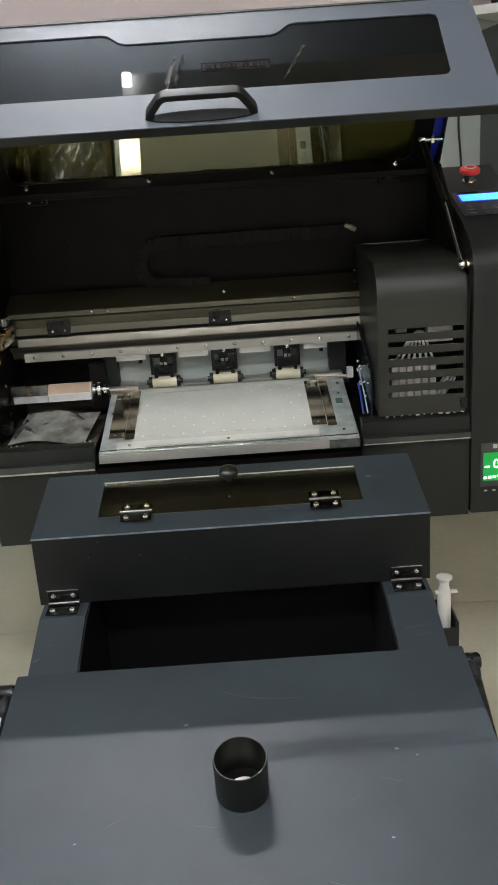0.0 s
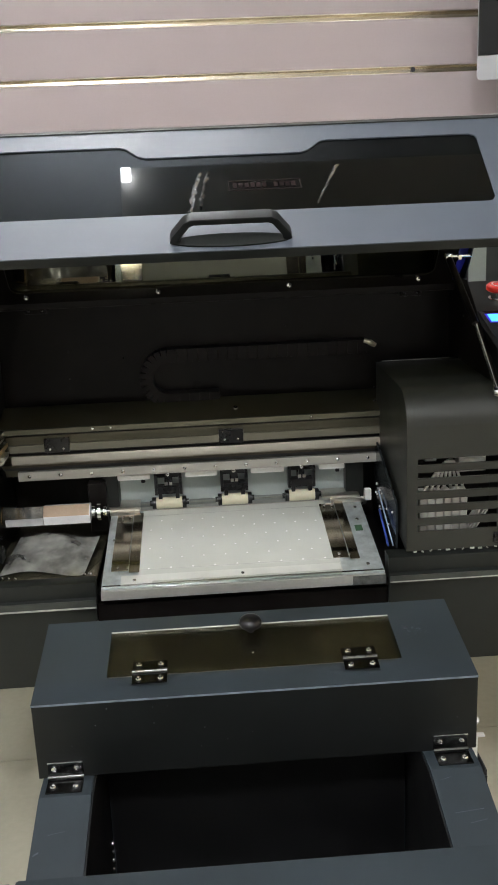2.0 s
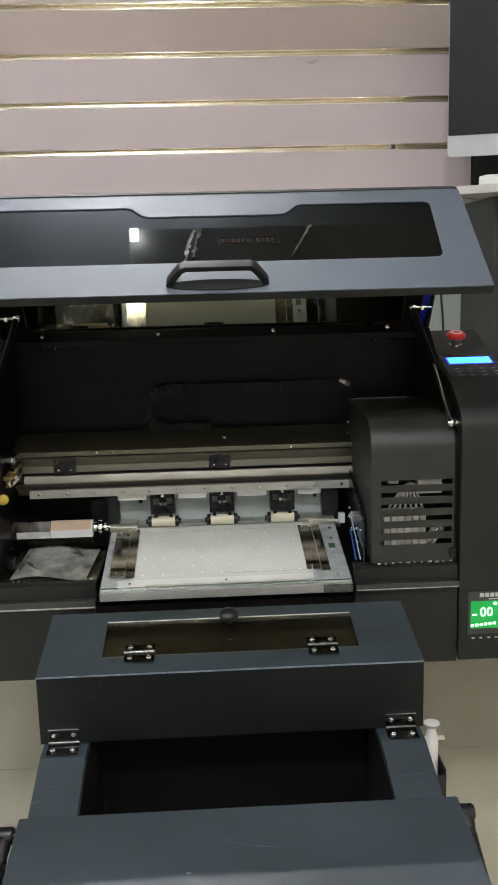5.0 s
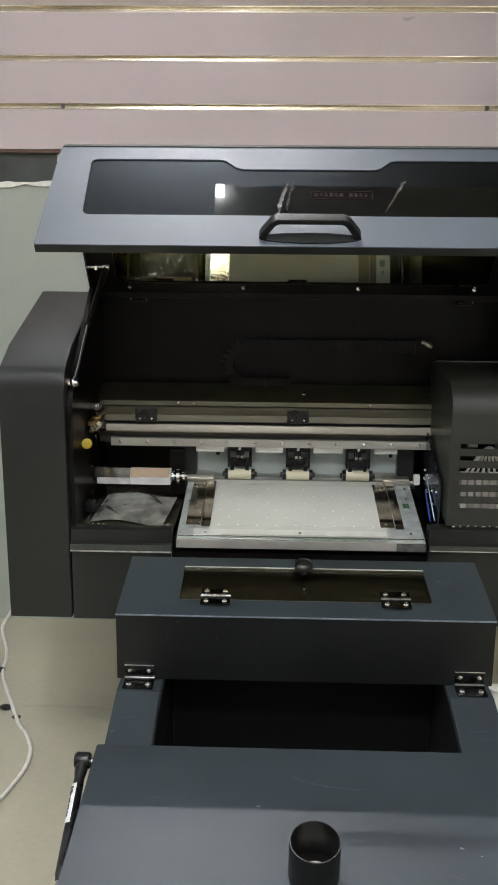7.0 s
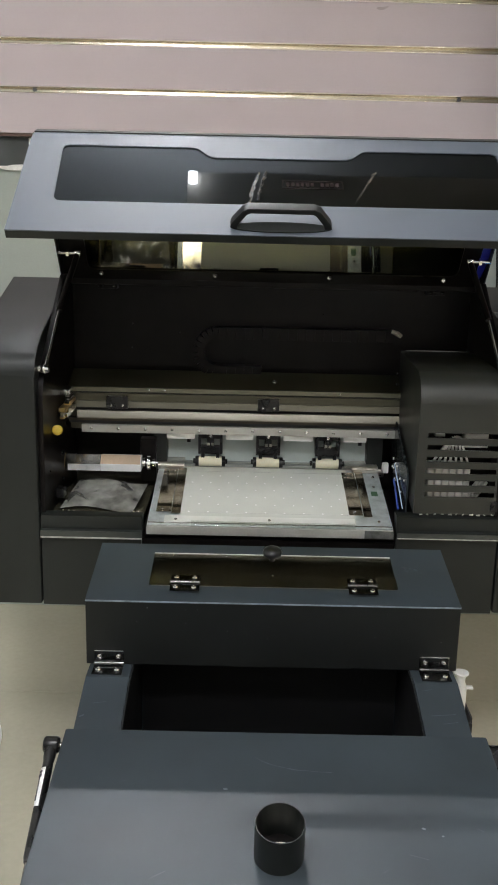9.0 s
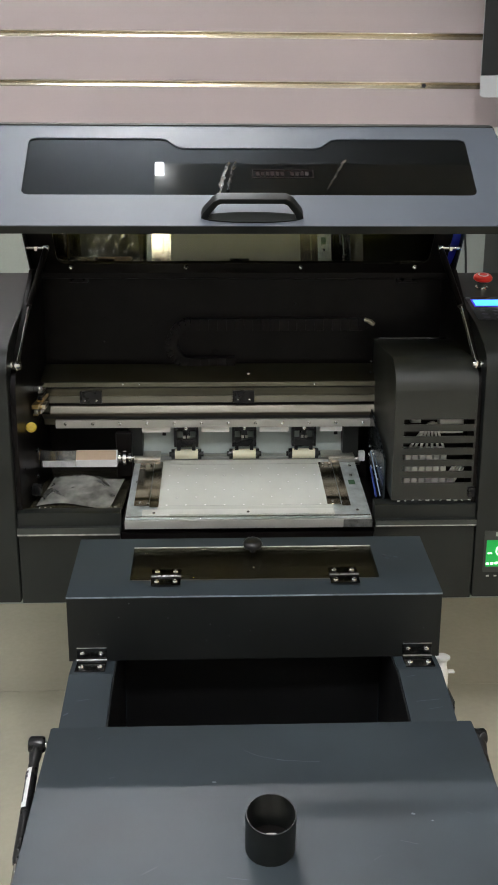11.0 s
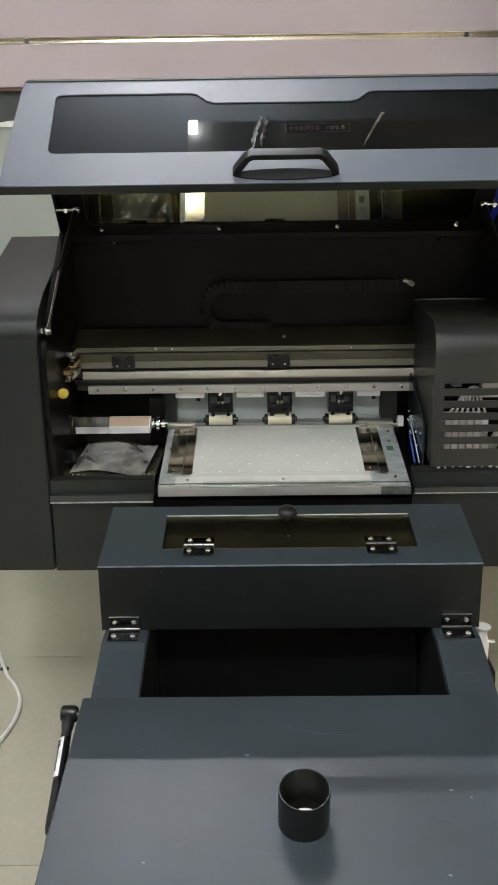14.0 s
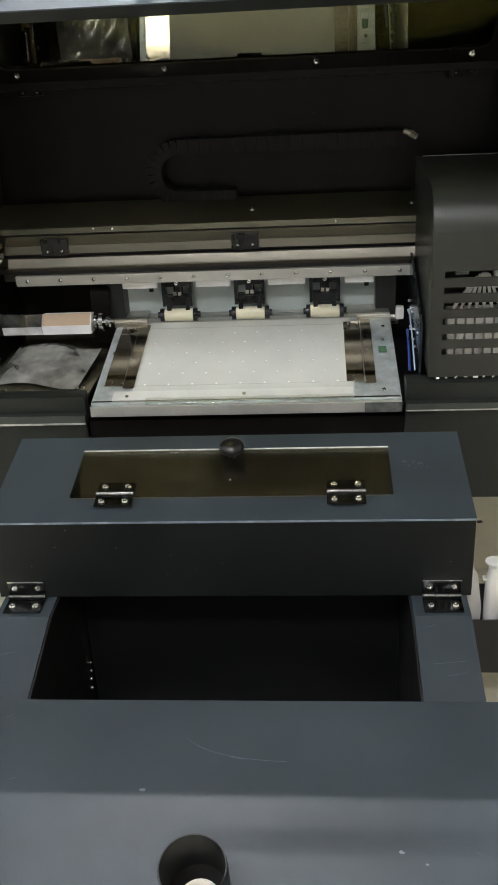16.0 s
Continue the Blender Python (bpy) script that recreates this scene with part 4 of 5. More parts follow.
def dark_bay():
    z, y = 0.935, 0.560
    sect = [(y - 0.016, z - 0.017), (y - 0.019, z - 0.001), (y - 0.002, z + 0.017), (y + 0.015, z + 0.014), (y + 0.016, z - 0.017)]
    # pale, mostly non-metal colour stands in for the shaft's reflected light
    r = part("take_up_shaft", Shape().prism(sect, -0.375, -0.285, bevel=0.001), material("whitened_bar", (0.86, 0.87, 0.88), 0.2, 0.15, vary=0.08, scale=25), PRINTER, "square-cut metal shaft, whitened for the light it mirrors")
    part("dark_end", Shape().prism(sect, -0.455, -0.3754, bevel=0.001), material("dark_polished_bar", (0.34, 0.33, 0.30), 0.14, 0.9, vary=0.6, scale=45), r, "dark polished end of the shaft")
    # pale strip paints the highlight along the lower facet
    part("glint_facet", Shape().prism([(y - 0.0163, z - 0.0165), (y - 0.0194, z - 0.0012), (y - 0.0190, z - 0.0012), (y - 0.0160, z - 0.0165)], -0.448, -0.3757), material("painted_glint_metal", (0.72, 0.74, 0.76), 0.22, 0.3, vary=0.25, scale=35), r, "lower facet painted pale as a highlight")
    part("tan_label", Shape().prism([(y - 0.0186, z + 0.0005), (y - 0.0024, z + 0.0176), (y - 0.0020, z + 0.0172), (y - 0.0182, z + 0.0001)], -0.375, -0.287), material("tan_paper", (0.50, 0.38, 0.27), 0.5, vary=0.1, scale=20), r, "tan paper label on the shaft")
    s = Shape()
    for x, w, q in ((-0.279, 0.006, 0.014), (-0.268, 0.007, 0.019), (-0.257, 0.006, 0.011)):
        s.tube([(x - w / 2, y, z), (x + w / 2, y, z)], q, 8)
    s.tube([(-0.285, y, z), (-0.248, y, z)], 0.0045, 10)
    part("coupling", s, CHROME, r, "bright shaft coupling")
    part("bearing_block", Shape().box((-0.290, y + 0.022, 0.885), (-0.255, y + 0.05, 0.985), 0.002), BLACKIN, PRINTER)
    e = Shape()
    for x, q in ((-0.461, 0.020), (-0.470, 0.013)):
        e.tube([(x, y, z), (x + 0.006, y, z)], q, 8)
    part("end_nut", e, BRASS, r, "worn brass end nut")
    p = Shape().lathe([(0, 0), (0.0045, 0), (0.0045, -0.001), (0.0110, -0.001), (0.0110, 0.006), (0.0088, 0.008), (0.0045, 0.008), (0.004, 0.010), (0, 0.010)], (-0.4455, 0.437, 1.035), (0.12, -1, 0.2), 20)
    part("idler_pulley", p, YELLOW, PRINTER, "yellow plastic idler pulley")
    rng = random.Random(11)
    for i in range(14):
        x, zz = -0.4555 + rng.uniform(0, 0.022), rng.uniform(1.045, 1.095)
        w, hh = rng.uniform(0.006, 0.014), rng.uniform(0.005, 0.011)
        part("bracket_block", Shape().box((x, 0.480 + rng.uniform(0, 0.06), zz), (x + w, 0.57, zz + hh), 0.001), (BRASS, STEEL, BLACKCHROME, CHROME)[i % 4], PRINTER)
    for zz in (0.965, 0.905, 0.885):
        part("screw", screw_head(Shape(), (-0.4553, 0.52, zz), (1, 0, 0), 0.005, 0.004), BLACKCHROME, PRINTER)
    part("latch_block", Shape().box((-0.455, 0.44, 0.885), (-0.437, 0.47, 0.905), 0.002), PLASTIC, PRINTER)


dark_bay()


def polythene_bag():
    s = Shape()
    rng = random.Random(21)
    nx, ny = 52, 40
    grid = []
    for i in range(nx + 1):
        col = []
        for j in range(ny + 1):
            u, v = i / nx, j / ny
            x = -0.432 + 0.155 * u + 0.018 * (v - 0.5)
            y = 0.412 + 0.135 * v + 0.012 * math.sin(5 * u)
            e = min(u, 1 - u, v, 1 - v)
            h = 0.872 + 0.17 * (y - 0.412) + min(1, e * 7) * (0.003 + 0.012 * abs(noise.noise((x * 18 + y * 9, y * 11, 3.1))) + 0.0022 * abs(noise.noise((x * 50, y * 30 - x * 25, 1.7))))
            col.append(s.bm.verts.new((x, y, h)))
        grid.append(col)
    for i in range(nx):
        for j in range(ny):
            s.bm.faces.new((grid[i][j], grid[i + 1][j], grid[i + 1][j + 1], grid[i][j + 1]))
    solid("plastic_bag", s, BAG, "crumpled clear plastic bag lying in the printer's bay", "bag")


polythene_bag()


def carriage_cover():
    x0, x1 = 0.292, 0.457
    y = 0.350
    t = 0.004
    pitch, n = 0.0244, 6
    s = Shape()
    ztop = 1.0665
    zs = [ztop - pitch * i for i in range(n)]
    a, b = x0 + 0.019, x1 - 0.004
    s.box((x0, y, 0.898), (a, y + t, 1.125))
    s.box((b, y, 0.898), (x1, y + t, 1.125))
    edges = [1.125] + [v for z in zs for v in (z, z - 0.0105)] + [0.898]
    # rounded shoulder, roof and side skirt
    outer = arc(y + 0.060, 1.125, 0.060, 180, 90, 10)
    inner = arc(y + 0.060, 1.125, 0.056, 90, 180, 10)
    s.prism(outer + [(0.622, 1.190), (0.622, 1.186)] + inner, x0, x1)
    s.prism(arc(y + 0.060, 1.125, 0.0595, 180, 90, 8) + [(0.622, 1.189), (0.622, 0.99), (0.54, 0.93), (y + 0.004, 0.898)], x0 - 0.0005, x0 + 0.003)
    c = part("carriage_cover", s, COVERCOAT, PRINTER, "black rounded carriage cover with vent slots")
    for k in range(0, len(edges), 2):
        part("vent_slat", Shape().box((a - 0.0005, y + 0.0002, edges[k + 1]), (b + 0.0005, y + t, edges[k])), COVERCOAT, c, smooth=False)
    for i in range(6):
        xx = x0 + 0.029 + 0.0146 * i
        part("white_rib", Shape().box((xx, y + 0.022, 0.905), (xx + 0.0118, y + 0.05, 0.998), 0.0008), FINS, c)
    for i in range(4):
        part("hatched_rib", Shape().box((x0 + 0.121 + 0.0052 * i, y + 0.024, 0.915), (x0 + 0.1236 + 0.0052 * i, y + 0.04, 0.968), 0, Matrix.Translation((x0 + 0.13, 0, 0.94)) @ Matrix.Rotation(radians(32), 4, "Y") @ Matrix.Translation((-x0 - 0.13, 0, -0.94))), FINS, c)
    for i in range(7):
        xx = x0 + 0.036 + 0.0118 * i
        part("ribbon_cable", Shape().box((xx, y + 0.030, 1.000), (xx + 0.0042, y + 0.034, 1.055), 0, Matrix.Translation((xx, 0, 1.0)) @ Matrix.Rotation(radians(34 - 9 * i), 4, "Y") @ Matrix.Translation((-xx, 0, -1.0))), FINS, c)
    part("pale_plate", Shape().box((x0 + 0.098, y + 0.026, 1.032), (x0 + 0.146, y + 0.05, 1.069)), FINS, c)
    part("pale_plate", Shape().prism([(y + 0.034, 1.052), (y + 0.034, 1.068), (y + 0.05, 1.068), (y + 0.05, 1.052)], x0 + 0.040, x0 + 0.060), GREYPLATE, c)
    part("inner_case", Shape().box((x0 + 0.004, y + 0.055, 0.90), (x1 - 0.002, y + 0.06, 1.12)), BLACKIN, c)
    bl = Shape()
    rng = random.Random(3)
    for i in range(11):
        xx = x0 + 0.012 + 0.0145 * i
        bl.tube([(xx, y - 0.001, 0.8965 + rng.uniform(-0.001, 0.002)), (xx + rng.uniform(0.003, 0.008), y - 0.0015, 0.897 + rng.uniform(-0.001, 0.002))], rng.uniform(0.0008, 0.002), 6)
    part("chipped_paint", bl, material("bare_chipped_edge", (0.45, 0.45, 0.42), 0.4, 0.5, vary=0.3, scale=90), c, "chipped bright lower edge")
    part("roof_seam", Shape().box((x0 + 0.01, 0.618, 1.19), (0.455, 0.624, 1.1935), 0.001), BLACKCHROME, c)
    part("catch", Shape().box((x1 - 0.010, y - 0.005, 0.905), (x1 + 0.004, y + 0.003, 0.925), 0.002), PLASTIC, c)
    # side plate with oily specks, and the blue tube beside it
    part("side_plate", Shape().prism([(0.40, 0.885), (0.60, 0.915), (0.615, 1.05), (0.40, 0.97)], 0.283, 0.287), material("dark_wet_plate", (0.032, 0.038, 0.042), 0.18, 0.5, vary=0.5, scale=60), PRINTER)
    part("ink_tube", Shape().tube([(0.268, 0.395, 0.893), (0.272, 0.45, 0.905), (0.274, 0.505, 0.924)], 0.0021, 8), material("dull_blue_tube", (0.03, 0.06, 0.26), 0.3, vary=0.2, scale=60), PRINTER, "blue ink tube")
    part("ink_tube", Shape().tube([(0.276, 0.39, 0.895), (0.279, 0.46, 0.915), (0.2795, 0.54, 0.95)], 0.0014, 8), material("pale_blue_tube", (0.38, 0.48, 0.6), 0.2, vary=0.1), PRINTER, "pale ink tube")
    rs = Shape()
    for i in range(14):
        rs.lathe([(0.0024, 0), (0.0018, 0.0016), (0, 0.002)], (0.2828, rng.uniform(0.41, 0.60), rng.uniform(0.905, 0.955)), (-1, 0, 0), 6)
    part("speck", rs, WHITEPL, PRINTER, "pale specks")["kind"] = "stuff"


carriage_cover()


def cable_chain():
    """Black drag chain lying as a flat loop against the back."""
    path = [(0.28 - 0.02 * i, 1.2185) for i in range(21)]
    path += [(-0.12 + 0.0445 * math.cos(radians(a)), 1.174 + 0.0445 * math.sin(radians(a))) for a in range(105, 256, 15)]
    path += [(-0.12 + 0.02 * i, 1.1295) for i in range(1, 6)]
    s = Shape()
    for (xa, za), (xb, zb) in zip(path, path[1:]):
        d = Vector((xb - xa, 0, zb - za))
        f = frame_of(((xa + xb) / 2, 0.668, (za + zb) / 2), d, (0, 1, 0))
        L = d.length
        s.box((-L * 0.495, -0.018, -0.013), (L * 0.495, 0.018, 0.013), 0.0006, f)
    ch = part("cable_chain", s, BLACKIN, PRINTER, "black plastic cable chain")
    e = Shape()
    e.tube([(0.272, 0.642, 1.232), (0.284, 0.640, 1.2275)], 0.0048, 8)
    e.tube([(0.283, 0.640, 1.228), (0.294, 0.642, 1.221)], [0.0062, 0.0050], 6)
    part("chain_end", e, material("tarnished_nickel", (0.55, 0.52, 0.42), 0.35, 0.8, vary=0.3, scale=90), ch, "tarnished metal chain bracket")


cable_chain()


# ---- raised lid ----
FE = Vector((0, 0.165, 1.445))
FU = Vector((0, 0.225, 0.171)).normalized()
PL = 0.295
LIDM = frame_of(FE, (1, 0, 0), FU)          # front plate: x across, y up the slope, z outward
CR = FE + FU * PL
HU = Vector((0, 0.6157, -0.788))
HL = 0.372
TOPM = frame_of(Vector((0, 0.652, 1.336)) - HU * HL, (1, 0, 0), HU)          # second leaf of the lid, running down to the hinges


def on_front(x, v, h=0.0):
    return LIDM @ Vector((x, v, h))


def on_leaf(x, v, h=0.0):
    return TOPM @ Vector((x, v, h))


def lid():
    W = 0.4670
    hole = [(-0.398, 0.095), (-0.392, 0.086), (-0.385, 0.084), (0.385, 0.084), (0.392, 0.086), (0.398, 0.095), (0.403, 0.240), (0.401, 0.249), (0.392, 0.254), (0.163, 0.2535), (0.152, 0.250), (0.133, 0.229), (0.121, 0.2235), (-0.121, 0.2235), (-0.133, 0.229), (-0.152, 0.250), (-0.163, 0.2535), (-0.392, 0.254), (-0.401, 0.249), (-0.403, 0.240)]
    outer = [(-W, 0.03), (-W, 0.001), (-0.40, 0.0), (0.40, 0.0), (W, 0.001), (W, 0.03), (W, 0.22), (W, 0.27), (W - 0.004, PL - 0.002), (0.19, PL), (0.14, PL), (0.12, PL), (0.10, PL), (-0.10, PL), (-0.12, PL), (-0.14, PL), (-0.19, PL), (-W + 0.004, PL - 0.002), (-W, 0.27), (-W, 0.22)]
    fp = part("front_plate", Shape().frame_plate(outer, hole, -0.002, 0.0, LIDM), LIDGREY, PRINTER, "grey-blue raised lid front with a smoked window", smooth=False)
    fl = Shape()
    fl.box((-W, 0.0, -0.017), (W, 0.002, -0.0021), 0, LIDM)
    fl.box((-W, 0.0021, -0.017), (-W + 0.002, PL, -0.0021), 0, LIDM)
    fl.box((W - 0.002, 0.0021, -0.017), (W, PL, -0.0021), 0, LIDM)
    part("lid_flange", fl, BLACKCOAT, fp, "dark folded edge of the lid", smooth=False)
    part("front_window", Shape().plate([(x * 1.008, 0.169 + (v - 0.169) * 1.015) for x, v in hole], -0.0062, -0.0022, LIDM), PANETOP, fp, "black smoked acrylic window")
    # second leaf
    ih = rounded(-0.409, 0.035, 0.409, 0.3455, 0.018, 4)
    k = len(ih)
    oh = []
    for x, v in ih:
        oh.append((W if x > 0 else -W, 0.002 if v < 0.17 else HL))
    lf = part("top_leaf", Shape().frame_plate(oh, ih, -0.002, 0.002, TOPM), BLACKIN, PRINTER, "black inside of the raised lid", smooth=False)
    part("rear_window", Shape().plate(rounded(-0.425, 0.022, 0.425, 0.361, 0.02, 4), 0.0021, 0.0051, TOPM), PANE, lf, "olive smoked acrylic window")
    for sd in (-1, 1):
        x0, x1 = sorted((sd * W, sd * (W - 0.002)))
        part("leaf_flange", Shape().box((x0, 0.003, -0.022), (x1, HL - 0.01, -0.0021), 0, TOPM), BLACKCOAT, lf, smooth=False)
    side = -1 if (TOPM.to_3x3() @ Vector((0, 0, 1))).y > 0 else 1
    nrm = TOPM.to_3x3() @ Vector((0, 0, side))
    for x in (-0.381, -0.1285, 0.1255, 0.379):
        nt = Shape()
        nt.lathe([(0.0062, 0), (0.0062, 0.004), (0.0052, 0.005), (0.0045, 0.008), (0.002, 0.0098), (0, 0.010)], on_leaf(x, 0.3525, 0.002 * side), nrm, 6)
        part("acorn_nut", nt, CHROME, lf, "bright acorn nut")
    blue = [(0.4475, 0.08), (0.4735, 0.08), (0.4728, 0.25), (0.456, 0.36), (0.4480, 0.36)]
    part("blue_film", Shape().plate(blue, *sorted((0.0025 * side, 0.0045 * side)), TOPM), BLUE, lf, "bright blue film on the lid's edge", smooth=False)
    # handle
    h = Shape()
    sect = 0.0095
    pts = [(-0.087, 0.0), (-0.084, 0.010), (-0.066, 0.034), (-0.055, 0.040), (0.055, 0.040), (0.066, 0.034), (0.084, 0.010), (0.087, 0.0)]
    ins = [(-0.074, 0.0), (-0.072, 0.008), (-0.058, 0.027), (-0.052, 0.030), (0.052, 0.030), (0.058, 0.027), (0.072, 0.008), (0.074, 0.0)]
    hm = frame_of(on_front(0, 0.026, 0.001), (1, 0, 0), LIDM.to_3x3() @ Vector((0, 0, 1)))
    rows = [[h.bm.verts.new(hm @ Vector((x, y, z))) for x, y in o] for z in (-sect, sect) for o in (pts, ins)]
    lo, li, ho, hi = rows
    for i in range(7):
        j = i + 1
        h.bm.faces.new((ho[i], ho[j], hi[j], hi[i]))
        h.bm.faces.new((lo[j], lo[i], li[i], li[j]))
        h.bm.faces.new((lo[i], lo[j], ho[j], ho[i]))
        h.bm.faces.new((li[j], li[i], hi[i], hi[j]))
    for i in (0, 7):
        h.bm.faces.new((lo[i], ho[i], hi[i], li[i]))
    bmesh.ops.recalc_face_normals(h.bm, faces=h.bm.faces)
    bmesh.ops.bevel(h.bm, geom=[e for e in h.bm.edges if e.calc_face_angle(0) > 0.9], offset=0.0012, segments=1, affect="EDGES")
    hd = part("handle", h, DEEPBLACK, fp, "black plastic bow handle")
    # foot ellipse also paints the shadow under the handle
    part("handle_foot_and_shade", Shape().plate([(0.086 * math.cos(a * math.pi / 16), 0.0205 + 0.0140 * math.sin(a * math.pi / 16)) for a in range(32)], 0.0004, 0.0022, LIDM), material("matt_base_and_shade", (0.012, 0.0135, 0.0125), 0.85, vary=0.1, scale=30, spec=0.06), hd, "handle base, widened and darkened for the handle's shadow")
    # dull mark and clear tapes on the window
    mk = Shape()
    for i in range(11):
        if i == 6:
            continue
        mk.box((0.010 + 0.0088 * i, 0.142, -0.0021), (0.0165 + 0.0088 * i, 0.1535, -0.0015), 0, LIDM)
    part("lettering_frame", Shape().frame_plate([(0.003, 0.136), (0.113, 0.136), (0.113, 0.1595), (0.003, 0.1595)], [(0.0045, 0.1375), (0.1115, 0.1375), (0.1115, 0.158), (0.0045, 0.158)], -0.0021, -0.0016, LIDM), MAROON, fp, "dull printed frame")
    part("window_lettering", mk, MAROON, fp, "dull red unreadable lettering")
    rng = random.Random(8)
    for (x0, v0), (x1, v1), w in (((-0.056, 0.088), (-0.040, 0.180), 0.0035), ((-0.042, 0.098), (-0.027, 0.182), 0.003), ((0.134, 0.100), (0.172, 0.188), 0.0022)):
        tp = Shape()
        n = 12
        prev = None
        for i in range(n + 1):
            f = i / n
            c = (x0 + (x1 - x0) * f + rng.uniform(-0.002, 0.002), v0 + (v1 - v0) * f)
            ww = w * rng.uniform(0.4, 1.5)
            cur = [tp.bm.verts.new(on_front(c[0] - ww, c[1], -0.0018)), tp.bm.verts.new(on_front(c[0], c[1], rng.uniform(0.0005, 0.003))), tp.bm.verts.new(on_front(c[0] + ww, c[1], -0.0018))]
            if prev:
                tp.bm.faces.new((prev[0], cur[0], cur[1], prev[1]))
                tp.bm.faces.new((prev[1], cur[1], cur[2], prev[2]))
            prev = cur
        part("clear_tape", tp, TAPE, fp, "crinkled clear tape")
    # hinge bolts and struts at both ends
    for sd in (-1, 1):
        a = Vector((sd * 0.433, 0.585, 1.392))
        b = Shape()
        b.tube([a - Vector((sd * 0.012, 0, 0)), a + Vector((sd * 0.034, 0, 0))], 0.004, 10)
        b.lathe([(0, -0.008), (0.0085, -0.006), (0.0095, 0), (0.0085, 0.006), (0, 0.008)], a - Vector((sd * 0.010, 0, 0)), (1, 0, 0), 12)
        b.tube([a + Vector((sd * 0.008, 0, 0)), a + Vector((sd * 0.014, 0, 0))], 0.009, 6)
        bo = part("strut_bolt", b, CHROME, lf, "bright strut bolt and ball")
        lo_end = Vector((sd * 0.4510, 0.362, 1.1760))
        mid = a.lerp(lo_end, 0.52)
        st = part("lid_strut", Shape().tube([a - Vector((sd * 0.010, 0, 0)), mid], 0.0064, 12), BLACKIN, PRINTER, "gas strut holding the lid open")
        part("rod", Shape().tube([mid, lo_end.lerp(mid, 0.25), lo_end], [0.0030, 0.0032, 0.0052], 10), CHROME, st, "bright strut rod")
        bb = Shape()
        bb.lathe([(0, -0.010), (0.007, -0.008), (0.0105, 0), (0.007, 0.008), (0, 0.010)], lo_end, (1, 0, 0), 14)
        bb.tube([lo_end, lo_end + Vector((sd * 0.02, 0, 0))], 0.0045, 10)
        bb.tube([lo_end + Vector((sd * 0.008, 0, 0)), lo_end + Vector((sd * 0.016, 0, 0))], 0.0085, 8)
        part("ball_joint", bb, CHROME, st, "bright ball joint")
        hx = sd * 0.372
        hg = part("lid_hinge", Shape().box((hx - 0.022, 0.668, 1.312), (hx + 0.022, 0.690, 1.326), 0.002), BLACKIN, PRINTER, "small dark lid hinge")
        for k in (-1, 1):
            part("screw", screw_head(Shape(), (hx + k * 0.013, 0.668, 1.319), (0, -1, 0.2), 0.004, 0.002), BLACKCHROME, hg)
    part("lid_ridge", Shape().prism([(0.3985, 1.6245), (0.4245, 1.6300), (0.4245, 1.6275), (0.3985, 1.6215)], -0.4640, 0.4640), BLACKCOAT, PRINTER, "dark folded ridge of the lid", smooth=False)
    part("hinge_bar", Shape().box((-0.462, 0.6545, 1.322), (0.462, 0.692, 1.343), 0.002), BLACKIN, PRINTER)


lid()


